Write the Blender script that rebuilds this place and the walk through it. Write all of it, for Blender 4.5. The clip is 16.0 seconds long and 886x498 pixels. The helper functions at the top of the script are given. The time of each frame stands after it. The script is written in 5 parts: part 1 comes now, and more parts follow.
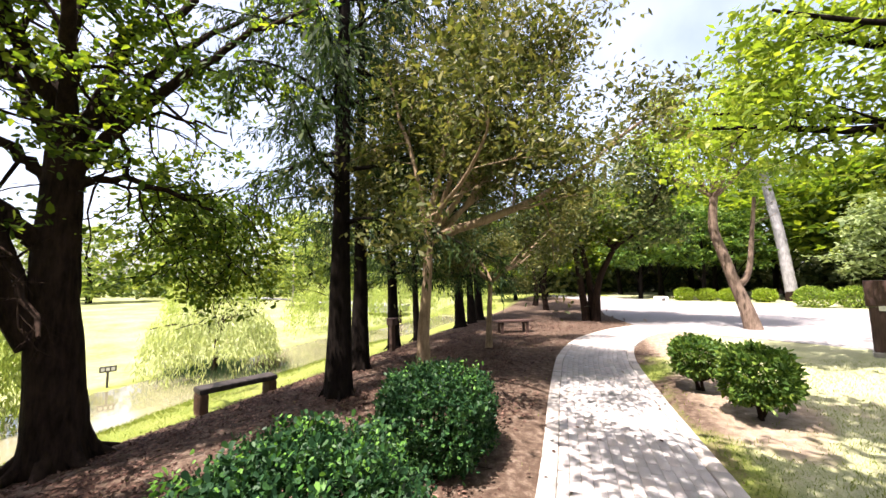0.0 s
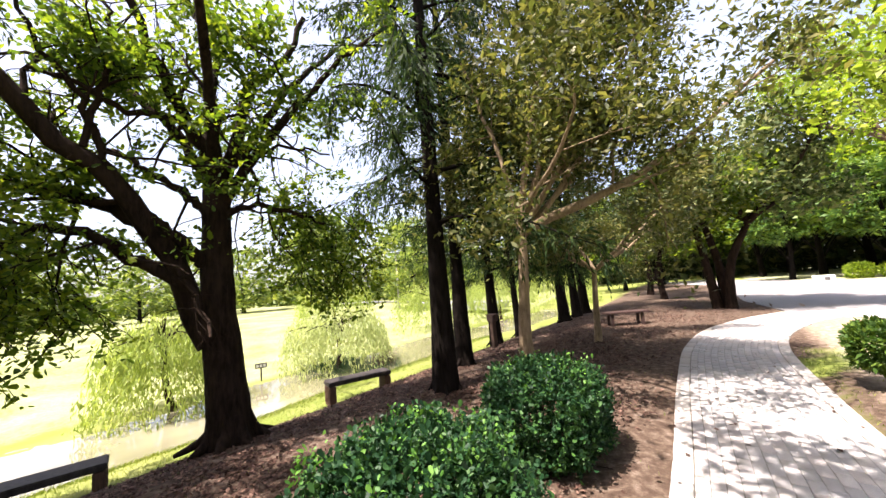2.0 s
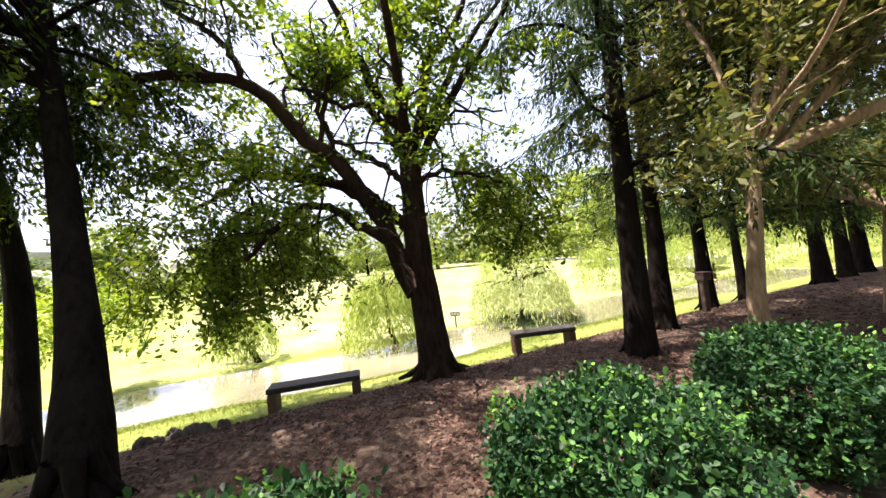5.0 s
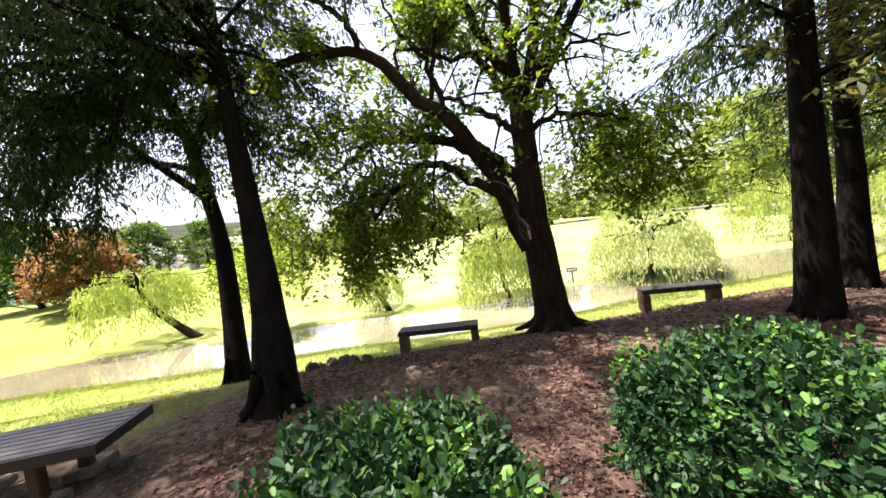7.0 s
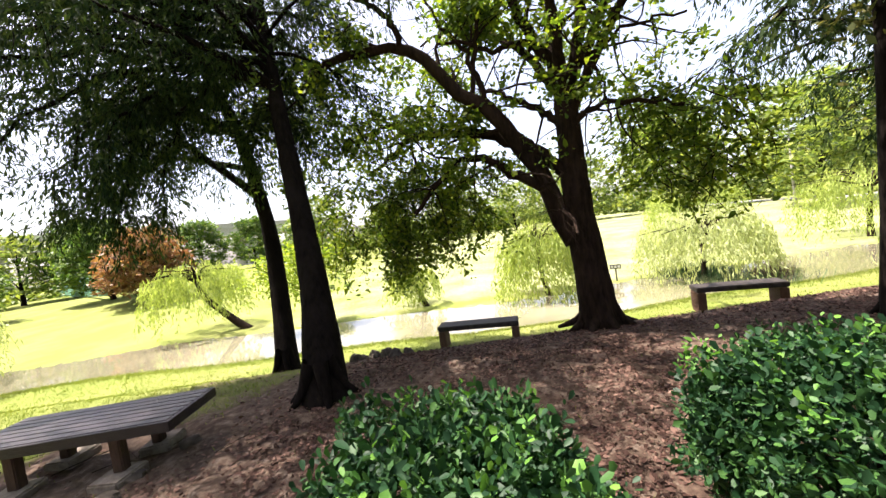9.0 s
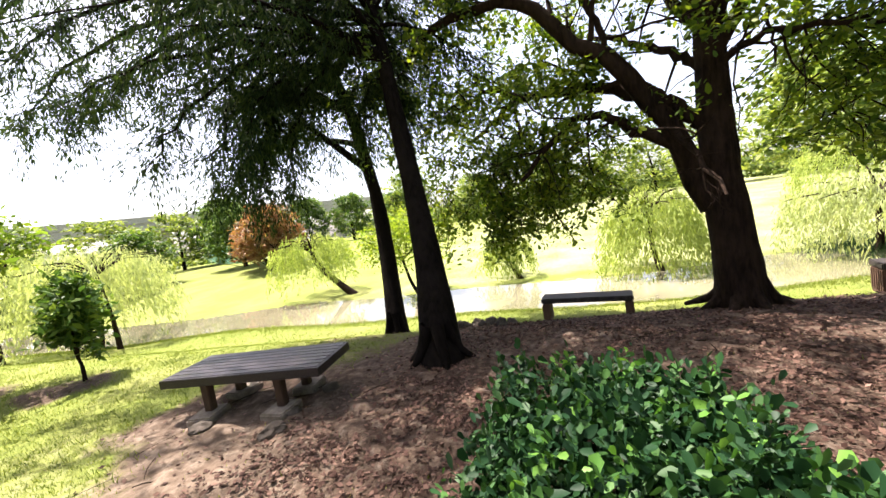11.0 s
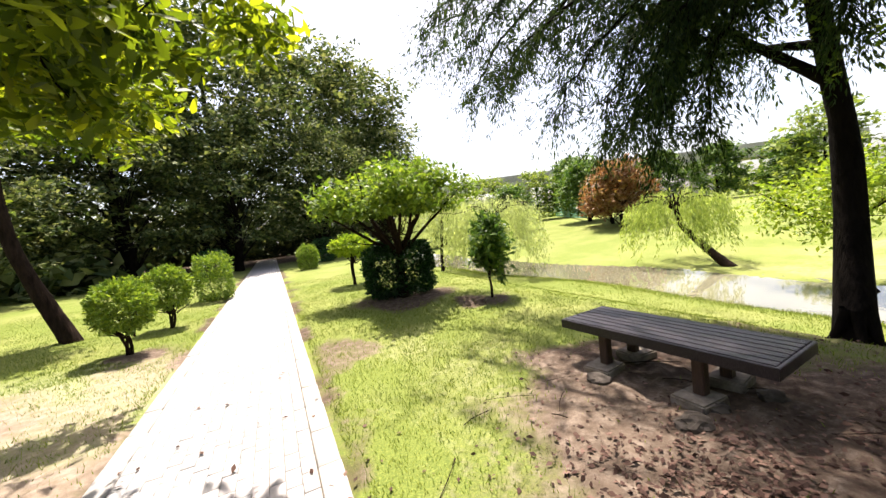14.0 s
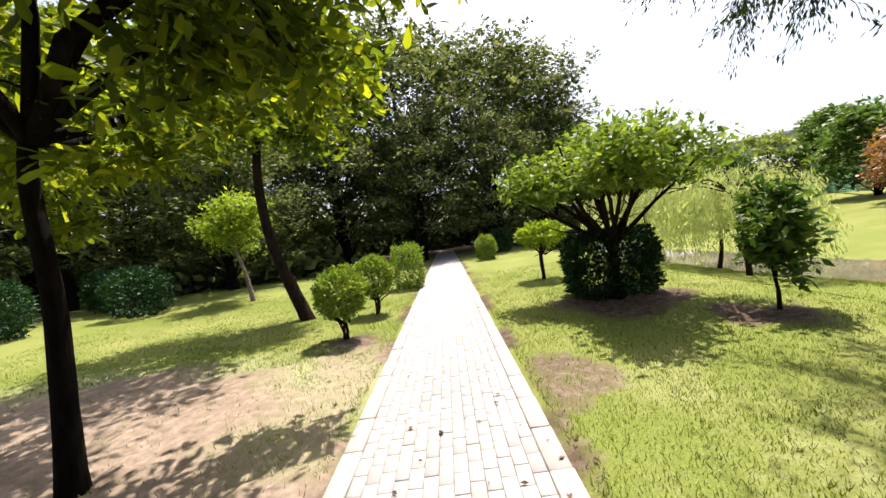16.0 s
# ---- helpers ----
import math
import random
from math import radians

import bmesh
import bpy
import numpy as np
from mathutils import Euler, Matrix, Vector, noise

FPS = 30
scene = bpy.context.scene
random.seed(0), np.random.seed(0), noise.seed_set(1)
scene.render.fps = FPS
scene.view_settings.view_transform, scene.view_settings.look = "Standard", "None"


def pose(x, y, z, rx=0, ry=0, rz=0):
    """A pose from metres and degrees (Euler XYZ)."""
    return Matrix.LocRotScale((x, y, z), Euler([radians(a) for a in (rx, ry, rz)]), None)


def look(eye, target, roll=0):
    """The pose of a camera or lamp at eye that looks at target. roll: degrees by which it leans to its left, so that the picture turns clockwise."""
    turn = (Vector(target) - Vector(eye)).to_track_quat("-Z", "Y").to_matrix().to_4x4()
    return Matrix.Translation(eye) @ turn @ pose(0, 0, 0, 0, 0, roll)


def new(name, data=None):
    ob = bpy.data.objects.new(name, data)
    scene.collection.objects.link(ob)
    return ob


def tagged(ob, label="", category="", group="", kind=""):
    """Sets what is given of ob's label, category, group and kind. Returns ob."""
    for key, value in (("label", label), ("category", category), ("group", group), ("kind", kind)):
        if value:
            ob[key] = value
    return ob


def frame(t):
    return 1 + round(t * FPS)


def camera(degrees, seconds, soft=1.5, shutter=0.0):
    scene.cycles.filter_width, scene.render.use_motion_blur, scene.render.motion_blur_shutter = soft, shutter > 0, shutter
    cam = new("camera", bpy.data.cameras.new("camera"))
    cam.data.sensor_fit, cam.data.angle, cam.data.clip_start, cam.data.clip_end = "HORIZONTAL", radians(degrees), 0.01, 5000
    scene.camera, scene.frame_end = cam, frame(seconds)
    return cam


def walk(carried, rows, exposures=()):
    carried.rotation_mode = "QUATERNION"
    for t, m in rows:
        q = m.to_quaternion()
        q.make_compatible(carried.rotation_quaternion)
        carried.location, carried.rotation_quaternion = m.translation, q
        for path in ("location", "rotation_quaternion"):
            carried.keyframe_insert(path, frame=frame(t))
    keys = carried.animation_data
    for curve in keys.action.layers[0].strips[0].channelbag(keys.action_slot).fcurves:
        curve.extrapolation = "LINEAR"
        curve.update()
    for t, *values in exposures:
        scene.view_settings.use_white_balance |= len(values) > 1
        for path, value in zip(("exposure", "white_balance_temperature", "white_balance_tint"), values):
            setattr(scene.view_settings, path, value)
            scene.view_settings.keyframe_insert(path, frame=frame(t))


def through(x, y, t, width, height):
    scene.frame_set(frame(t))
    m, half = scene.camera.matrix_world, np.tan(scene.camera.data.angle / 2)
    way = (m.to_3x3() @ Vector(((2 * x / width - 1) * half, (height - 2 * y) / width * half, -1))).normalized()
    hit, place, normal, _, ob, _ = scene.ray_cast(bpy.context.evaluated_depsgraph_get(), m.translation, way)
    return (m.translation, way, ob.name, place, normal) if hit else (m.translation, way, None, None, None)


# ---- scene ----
cam = camera(102.4, 16.0)

PATH = [
    (0, (-0.401, -0.038, 1.759), (-1.164, 1.802, 1.946), -1.2),
    (0.5, (-0.402, -0.022, 1.745), (-1.268, 1.768, 1.962), -2.6),
    (1, (-0.403, -0.014, 1.74), (-1.385, 1.714, 1.964), -3.1),
    (1.5, (-0.394, -0.008, 1.722), (-1.484, 1.653, 1.947), -3.8),
    (2, (-0.396, -0.009, 1.712), (-1.613, 1.566, 1.914), -4.9),
    (2.5, (-0.384, 0.005, 1.687), (-1.754, 1.452, 1.853), -5.2),
    (3, (-0.4, 0.011, 1.687), (-1.845, 1.389, 1.811), -5.3),
    (3.5, (-0.393, 0.007, 1.664), (-1.95, 1.251, 1.831), -6.0),
    (4, (-0.414, 0.028, 1.696), (-2.087, 1.115, 1.826), -5.5),
    (4.5, (-0.447, 0.03, 1.711), (-2.194, 1.001, 1.786), -5.5),
    (5, (-0.465, 0.008, 1.697), (-2.294, 0.816, 1.754), -5.9),
    (5.2, (-0.496, 0.034, 1.708), (-2.355, 0.77, 1.743), -6.2),
    (7.3, (-0.455, -0.043, 1.635), (-2.447, 0.107, 1.527), -8.7),
    (7.5, (-0.453, -0.036, 1.64), (-2.445, 0.101, 1.529), -9.3),
    (8, (-0.459, -0.052, 1.626), (-2.452, 0.059, 1.506), -9.6),
    (8.2, (-0.463, -0.063, 1.628), (-2.457, 0.055, 1.533), -8.7),
    (10.3, (-0.532, -0.37, 1.586), (-2.509, -0.597, 1.384), -8.7),
    (10.5, (-0.535, -0.408, 1.587), (-2.508, -0.643, 1.356), -8.2),
    (11, (-0.531, -0.509, 1.587), (-2.466, -0.986, 1.421), -9.1),
    (11.5, (-0.528, -0.584, 1.593), (-2.35, -1.371, 1.35), -7.4),
    (12, (-0.66, -0.702, 1.578), (-2.305, -1.83, 1.442), -9.1),
    (12.5, (-0.729, -0.839, 1.574), (-2.129, -2.261, 1.446), -6.9),
    (13, (-0.701, -1.039, 1.596), (-2.029, -2.53, 1.485), -7.6),
    (13.5, (-0.617, -1.227, 1.618), (-1.859, -2.794, 1.554), -7.7),
    (14, (-0.574, -1.446, 1.571), (-1.432, -3.247, 1.428), -6.6),
    (14.5, (-0.521, -1.77, 1.583), (-1.125, -3.676, 1.566), -6.7),
    (15, (-0.411, -2.12, 1.573), (-0.881, -4.064, 1.559), -7.2),
    (15.5, (-0.239, -2.406, 1.593), (-0.477, -4.389, 1.488), -6.6),
    (16, (-0.219, -2.803, 1.568), (-0.194, -4.802, 1.492), -8.2),
]
walk(cam, [(t, look(eye, target, roll)) for t, eye, target, roll in PATH],
     [(0, 1.9, 6700, 20), (2.5, 1.92, 6700, 20), (5, 2.02, 6700, 20), (8, 1.98, 6700, 19), (10.5, 2.03, 6700, 18), (12.0, 1.88, 6700, 17), (13.0, 1.65, 6700, 17), (14.5, 1.5, 6700, 15), (16, 1.2, 6700, 16)])

# ---------------- light ----------------
SUN_FROM = Vector((-0.16, -0.38, 0.91)).normalized()
world = bpy.data.worlds.new("sky")
scene.world = world
world.use_nodes = True
wn, wl = world.node_tree.nodes, world.node_tree.links
sky = wn.new("ShaderNodeTexSky")
sky.sky_type, sky.sun_disc = "NISHITA", False
sky.sun_elevation = math.asin(SUN_FROM.z)
sky.sun_rotation = math.atan2(SUN_FROM.x, SUN_FROM.y)
sky.air_density, sky.dust_density, sky.ozone_density = 1.0, 4.0, 1.0
# thin bright cloud with blue gaps
tc, cloud, gaps, veil = wn.new("ShaderNodeTexCoord"), wn.new("ShaderNodeTexNoise"), wn.new("ShaderNodeValToRGB"), wn.new("ShaderNodeMix")
cloud.inputs["Scale"].default_value, cloud.inputs["Detail"].default_value = 3.2, 7.0
gaps.color_ramp.elements[0].position, gaps.color_ramp.elements[1].position = 0.36, 0.56
gaps.color_ramp.elements[0].color = (0.5, 0.5, 0.5, 1)
veil.data_type, veil.blend_type = "RGBA", "ADD"
veil.inputs[7].default_value = (1.6, 1.65, 1.72, 1)
wl.new(tc.outputs["Generated"], cloud.inputs["Vector"])
wl.new(cloud.outputs["Fac"], gaps.inputs[0])
wl.new(gaps.outputs[0], veil.inputs[0])
wl.new(sky.outputs[0], veil.inputs[6])
wl.new(veil.outputs[2], wn["Background"].inputs[0])
wn["Background"].inputs[1].default_value = 0.09
sun_data = bpy.data.lights.new("sun", "SUN")
sun_data.energy, sun_data.angle, sun_data.color = 5.0, radians(0.6), (1.0, 0.95, 0.86)
sun = new("sun", sun_data)
sun.matrix_world = look(SUN_FROM * 60, (0, 0, 0))


# ---------------- materials ----------------
class Nodes:
    def __init__(self, name):
        self.mat = bpy.data.materials.new(name)
        self.mat.use_nodes = True
        self.nt = self.mat.node_tree
        self.bsdf = self.nt.nodes["Principled BSDF"]
        self.out = self.nt.nodes["Material Output"]

    def add(self, kind, **inputs):
        n = self.nt.nodes.new(kind)
        for key, value in inputs.items():
            n.inputs[key.replace("_", " ")].default_value = value
        return n

    def link(self, a, b):
        self.nt.links.new(a, b)

    def coords(self, scale=(1, 1, 1), kind="Object"):
        tc, mp = self.add("ShaderNodeTexCoord"), self.add("ShaderNodeMapping")
        mp.inputs["Scale"].default_value = scale
        self.link(tc.outputs[kind], mp.inputs["Vector"])
        return mp.outputs[0]

    def noise(self, scale, detail=4.0, rough=0.55, vec=None):
        n = self.add("ShaderNodeTexNoise", Scale=scale, Detail=detail, Roughness=rough)
        if vec is not None:
            self.link(vec, n.inputs["Vector"])
        return n.outputs["Fac"]

    def ramp(self, fac, *stops):
        n = self.add("ShaderNodeValToRGB")
        e = n.color_ramp.elements
        while len(e) < len(stops):
            e.new(0.5)
        for el, (pos, col) in zip(e, stops):
            el.position, el.color = pos, (*col, 1)
        self.link(fac, n.inputs[0])
        return n.outputs[0]

    def mix(self, fac, a, b, how="MIX"):
        n = self.nt.nodes.new("ShaderNodeMix")
        n.data_type, n.blend_type = "RGBA", how
        for sock, v in ((n.inputs[0], fac), (n.inputs[6], a), (n.inputs[7], b)):
            if isinstance(v, (int, float)):
                sock.default_value = v
            elif isinstance(v, tuple):
                sock.default_value = (*v, 1)
            else:
                self.link(v, sock)
        return n.outputs[2]

    def bump(self, height, strength=0.5, distance=0.02):
        n = self.add("ShaderNodeBump", Strength=strength, Distance=distance)
        self.link(height, n.inputs["Height"])
        self.link(n.outputs[0], self.bsdf.inputs["Normal"])

    def base(self, socket, rough=0.8, spec=0.3):
        self.link(socket, self.bsdf.inputs["Base Color"])
        self.bsdf.inputs["Roughness"].default_value = rough
        self.bsdf.inputs["Specular IOR Level"].default_value = spec
        return self.mat


def leaf_material(name, dark, mid, light, through=0.45, glow=(1.2, 1.2, 0.65), rough=0.5, spec=0.25):
    m = Nodes(name)
    rnd = m.add("ShaderNodeNewGeometry").outputs["Random Per Island"]
    patch = m.noise(0.9, 3.0, 0.6, m.coords())
    fac = m.add("ShaderNodeMath")
    fac.operation = "MULTIPLY_ADD"
    m.link(patch, fac.inputs[0])
    fac.inputs[1].default_value = 0.7
    add = m.add("ShaderNodeMath")
    add.operation = "MULTIPLY_ADD"
    m.link(rnd, add.inputs[0])
    add.inputs[1].default_value, add.inputs[2].default_value = 0.6, -0.15
    m.link(add.outputs[0], fac.inputs[2])
    col = m.ramp(fac.outputs[0], (0.1, dark), (0.5, mid), (0.95, light))
    m.base(col, rough, spec)
    tr = m.add("ShaderNodeBsdfTranslucent")
    m.link(m.mix(1.0, col, tuple(glow), "MULTIPLY"), tr.inputs[0])
    mixer = m.add("ShaderNodeMixShader")
    mixer.inputs[0].default_value = through
    m.link(m.bsdf.outputs[0], mixer.inputs[1])
    m.link(tr.outputs[0], mixer.inputs[2])
    m.link(mixer.outputs[0], m.out.inputs[0])
    return m.mat


def bark_material(name, dark, light, scale=9.0, strength=0.9):
    m = Nodes(name)
    v = m.coords((1, 1, 0.22))
    ridges = m.noise(scale * 2.2, 6.0, 0.65, v)
    blotch = m.noise(2.3, 4.0, 0.6, m.coords())
    col = m.ramp(ridges, (0.32, dark), (0.68, light))
    col = m.mix(m.ramp(blotch, (0.45, (0, 0, 0)), (0.75, (0.55, 0.55, 0.55))), col, tuple(c * 1.4 + 0.002 for c in light))
    m.bump(ridges, strength, 0.03)
    return m.base(col, 0.95, 0.05)


LEAF_BROAD = leaf_material("leaf_broad", (0.022, 0.05, 0.01), (0.075, 0.13, 0.016), (0.22, 0.27, 0.028), 0.58, (1.5, 1.45, 0.6))
LEAF_HEDGE = leaf_material("leaf_hedge", (0.005, 0.021, 0.009), (0.014, 0.048, 0.017), (0.055, 0.135, 0.027), 0.18, rough=0.5, spec=0.18)
LEAF_HEDGE_LIGHT = leaf_material("leaf_hedge_light", (0.055, 0.11, 0.018), (0.14, 0.22, 0.028), (0.29, 0.36, 0.05), 0.42)
LEAF_SHOOT = leaf_material("leaf_shoot", (0.03, 0.1, 0.022), (0.07, 0.19, 0.03), (0.15, 0.3, 0.05), 0.35)
LEAF_CONIFER = leaf_material("leaf_conifer", (0.009, 0.022, 0.01), (0.024, 0.048, 0.016), (0.07, 0.1, 0.025), 0.4, rough=0.65, spec=0.12)
LEAF_OLIVE = leaf_material("leaf_olive", (0.03, 0.045, 0.014), (0.075, 0.09, 0.024), (0.24, 0.22, 0.075), 0.4)
LEAF_DEEP = leaf_material("leaf_deep", (0.018, 0.038, 0.015), (0.082, 0.112, 0.044), (0.31, 0.32, 0.145), 0.35, rough=0.65, spec=0.15)
LEAF_LIME = leaf_material("leaf_lime", (0.1, 0.17, 0.02), (0.2, 0.29, 0.025), (0.36, 0.42, 0.05), 0.5)
LEAF_LAWN_TREE = leaf_material("leaf_lawn_tree", (0.07, 0.12, 0.015), (0.17, 0.25, 0.025), (0.34, 0.39, 0.05), 0.55)
LEAF_HEDGE_MID = leaf_material("leaf_hedge_mid", (0.025, 0.065, 0.016), (0.07, 0.14, 0.024), (0.21, 0.29, 0.045), 0.35)
LEAF_WILLOW_PALE = leaf_material("leaf_willow_pale", (0.26, 0.32, 0.14), (0.42, 0.48, 0.23), (0.56, 0.61, 0.34), 0.45)
LEAF_PALE = leaf_material("leaf_pale", (0.1, 0.15, 0.06), (0.2, 0.26, 0.12), (0.36, 0.42, 0.22), 0.4)
LEAF_WILLOW = leaf_material("leaf_willow", (0.17, 0.24, 0.06), (0.3, 0.38, 0.1), (0.46, 0.52, 0.17), 0.45)
LEAF_RED = leaf_material("leaf_red", (0.11, 0.05, 0.027), (0.22, 0.118, 0.05), (0.29, 0.26, 0.09), 0.4, (1.2, 0.9, 0.6))
LEAF_FAR = leaf_material("leaf_far", (0.06, 0.105, 0.03), (0.15, 0.21, 0.045), (0.34, 0.38, 0.09), 0.45)
LEAF_DRY = leaf_material("leaf_dry", (0.02, 0.011, 0.008), (0.062, 0.032, 0.024), (0.24, 0.15, 0.115), 0.1, (1, 1, 1), 0.8, 0.15)
GRASS = leaf_material("grass_blade", (0.075, 0.115, 0.02), (0.13, 0.18, 0.024), (0.26, 0.285, 0.055), 0.4)
# these two barks are sunk below real bark tones to imitate deep shade
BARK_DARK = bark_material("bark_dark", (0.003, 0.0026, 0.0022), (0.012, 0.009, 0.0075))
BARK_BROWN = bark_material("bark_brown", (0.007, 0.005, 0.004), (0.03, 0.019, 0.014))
BARK_MOTTLED = bark_material("bark_mottled", (0.06, 0.043, 0.034), (0.21, 0.155, 0.12), 10, 0.8)
BARK_PALM = bark_material("bark_palm", (0.13, 0.13, 0.135), (0.28, 0.275, 0.28), 6, 0.4)
BARK_TAN = bark_material("bark_tan", (0.12, 0.085, 0.055), (0.28, 0.21, 0.14), 14, 0.5)
BARK_PALE = bark_material("bark_pale", (0.09, 0.07, 0.055), (0.27, 0.22, 0.18), 12, 0.6)


def ground_material():
    m = Nodes("ground")
    at = m.add("ShaderNodeAttribute")
    at.attribute_name = "bare"
    v = m.coords()
    fine, mid, big = m.noise(60, 6, 0.7, v), m.noise(9, 5, 0.65, v), m.noise(0.55, 4, 0.6, v)
    grass = m.ramp(fine, (0.28, (0.06, 0.095, 0.022)), (0.55, (0.148, 0.178, 0.038)), (0.8, (0.26, 0.285, 0.08)))
    grass = m.mix(m.ramp(big, (0.42, (0, 0, 0)), (0.7, (0.6, 0.6, 0.6))), grass, (0.235, 0.235, 0.085))
    # pale mask: dry grass and sand, plus sun glare painted into the lawn
    da = m.add("ShaderNodeAttribute")
    da.attribute_name = "dry"
    dm = m.add("ShaderNodeMath")
    dm.operation, dm.use_clamp = "MULTIPLY_ADD", True
    m.link(da.outputs["Fac"], dm.inputs[0])
    dm.inputs[1].default_value = 1.5
    sub = m.add("ShaderNodeMath")
    sub.operation = "MULTIPLY_ADD"
    m.link(m.mix(0.5, mid, big), sub.inputs[0])
    sub.inputs[1].default_value, sub.inputs[2].default_value = 1.6, -1.15
    m.link(sub.outputs[0], dm.inputs[2])
    grass = m.mix(dm.outputs[0], grass, m.ramp(fine, (0.3, (0.24, 0.24, 0.13)), (0.7, (0.52, 0.51, 0.38))))
    dirt = m.ramp(mid, (0.34, (0.034, 0.023, 0.017)), (0.5, (0.078, 0.056, 0.04)), (0.7, (0.19, 0.15, 0.118)))
    dirt = m.mix(m.ramp(fine, (0.42, (0, 0, 0)), (0.66, (0.75, 0.75, 0.75))), dirt, (0.075, 0.045, 0.034))
    mid2 = m.mix(0.5, mid, m.noise(2.2, 6, 0.7, v))
    dirt = m.mix(m.ramp(da.outputs["Fac"], (0.1, (0, 0, 0)), (0.6, (0.75, 0.75, 0.75))), dirt, m.ramp(mid, (0.3, (0.21, 0.155, 0.11)), (0.7, (0.38, 0.31, 0.24))))
    edge = m.add("ShaderNodeMath")
    edge.operation = "MULTIPLY_ADD"
    m.link(mid2, edge.inputs[0])
    edge.inputs[1].default_value = 1.3
    low = m.add("ShaderNodeMath")
    low.operation = "SUBTRACT"
    m.link(at.outputs["Fac"], low.inputs[0])
    low.inputs[1].default_value = 0.6
    m.link(low.outputs[0], edge.inputs[2])
    mask = m.ramp(edge.outputs[0], (0.3, (0, 0, 0)), (0.52, (0.6, 0.6, 0.6)), (0.78, (1, 1, 1)))
    m.bump(m.mix(0.5, fine, mid), 0.8, 0.02)
    return m.base(m.mix(mask, grass, dirt), 0.95, 0.1)


def stone_material(name, tint, spread=0.35, rough=0.85, speck=90):
    m = Nodes(name)
    rnd = m.add("ShaderNodeObjectInfo").outputs["Random"]
    isl = m.add("ShaderNodeNewGeometry").outputs["Random Per Island"]
    both = m.add("ShaderNodeMath")
    both.operation = "FRACT"
    s = m.add("ShaderNodeMath")
    m.link(rnd, s.inputs[0])
    m.link(isl, s.inputs[1])
    m.link(s.outputs[0], both.inputs[0])
    lo, hi = tuple(c * (1 - spread) for c in tint), tuple(min(0.9, c * (1 + spread * 0.5)) for c in tint)
    warm = (tint[0] * 1.03, tint[1] * 0.96, tint[2] * 0.92)
    col = m.ramp(both.outputs[0], (0.0, lo), (0.35, tint), (0.7, warm), (1.0, hi))
    v = m.coords()
    sp = m.noise(speck, 5, 0.7, v)
    col = m.mix(m.ramp(sp, (0.3, (0.5, 0.5, 0.5)), (0.7, (0, 0, 0))), col, tuple(c * 0.55 for c in tint))
    st = m.noise(3.0, 5, 0.6, v)
    col = m.mix(m.ramp(st, (0.5, (0, 0, 0)), (0.75, (0.45, 0.45, 0.45))), col, tuple(c * 0.6 for c in tint))
    m.bump(sp, 0.35, 0.006)
    return m.base(col, rough, 0.25)


def plain_noise(name, a, b, scale=20, rough=0.7, spec=0.3, stretch=(1, 1, 1), bump=0.3):
    m = Nodes(name)
    n = m.noise(scale, 6, 0.65, m.coords(stretch))
    m.bump(n, bump, 0.01)
    return m.base(m.ramp(n, (0.3, a), (0.7, b)), rough, spec)


def water_material():
    m = Nodes("pond_water")
    n = m.noise(3.0, 3, 0.6, m.coords((1, 0.6, 1)))
    m.bump(n, 0.025, 0.05)
    murk = m.noise(0.35, 4, 0.6, m.coords())
    mat = m.base(m.ramp(murk, (0.35, (0.12, 0.112, 0.07)), (0.65, (0.2, 0.188, 0.125))), 0.04, 0.9)
    return mat


def plaza_material():
    m = Nodes("plaza_paving")
    b = m.add("ShaderNodeTexBrick", Scale=1.0, Mortar_Size=0.006, Brick_Width=0.2, Row_Height=0.1)
    b.inputs["Color1"].default_value = (0.2, 0.194, 0.202, 1)
    b.inputs["Color2"].default_value = (0.26, 0.248, 0.254, 1)
    b.inputs["Mortar"].default_value = (0.16, 0.15, 0.14, 1)
    m.link(m.coords(), b.inputs["Vector"])
    n = m.noise(1.2, 5, 0.6, m.coords())
    col = m.mix(m.ramp(n, (0.4, (0, 0, 0)), (0.7, (0.5, 0.5, 0.5))), b.outputs[0], (0.22, 0.205, 0.195))
    m.bump(b.outputs["Fac"], -0.4, 0.004)
    return m.base(col, 0.85, 0.25)


GROUND = ground_material()
PAVER = stone_material("paver", (0.37, 0.358, 0.352), 0.22)
KERB = stone_material("kerb_stone", (0.38, 0.36, 0.34), 0.2)
JOINT = plain_noise("joint_sand", (0.09, 0.08, 0.065), (0.17, 0.15, 0.12), 60, 0.95, 0.1)
PLAZA = plaza_material()
WATER = water_material()
BENCH = plain_noise("bench_stone_dark", (0.016, 0.013, 0.012), (0.05, 0.041, 0.036), 30, 0.75, 0.25, (1, 1, 0.2), 0.6)
BENCH_END = plain_noise("bench_leg_brown", (0.05, 0.028, 0.02), (0.14, 0.08, 0.055), 14, 0.8, 0.2, (6, 6, 0.4), 0.9)
PLANK = plain_noise("table_plank", (0.012, 0.009, 0.012), (0.038, 0.03, 0.035), 12, 0.34, 0.2, (14, 0.8, 3), 0.5)
TABLE_LEG = plain_noise("table_leg_wood", (0.03, 0.017, 0.013), (0.08, 0.045, 0.032), 14, 0.7, 0.3, (5, 5, 0.5), 0.5)
CONCRETE = plain_noise("concrete", (0.24, 0.23, 0.21), (0.42, 0.4, 0.37), 9, 0.9, 0.2)
DARK_WOOD = plain_noise("post_wood", (0.03, 0.018, 0.016), (0.09, 0.05, 0.042), 12, 0.7, 0.3, (5, 5, 0.4), 0.6)
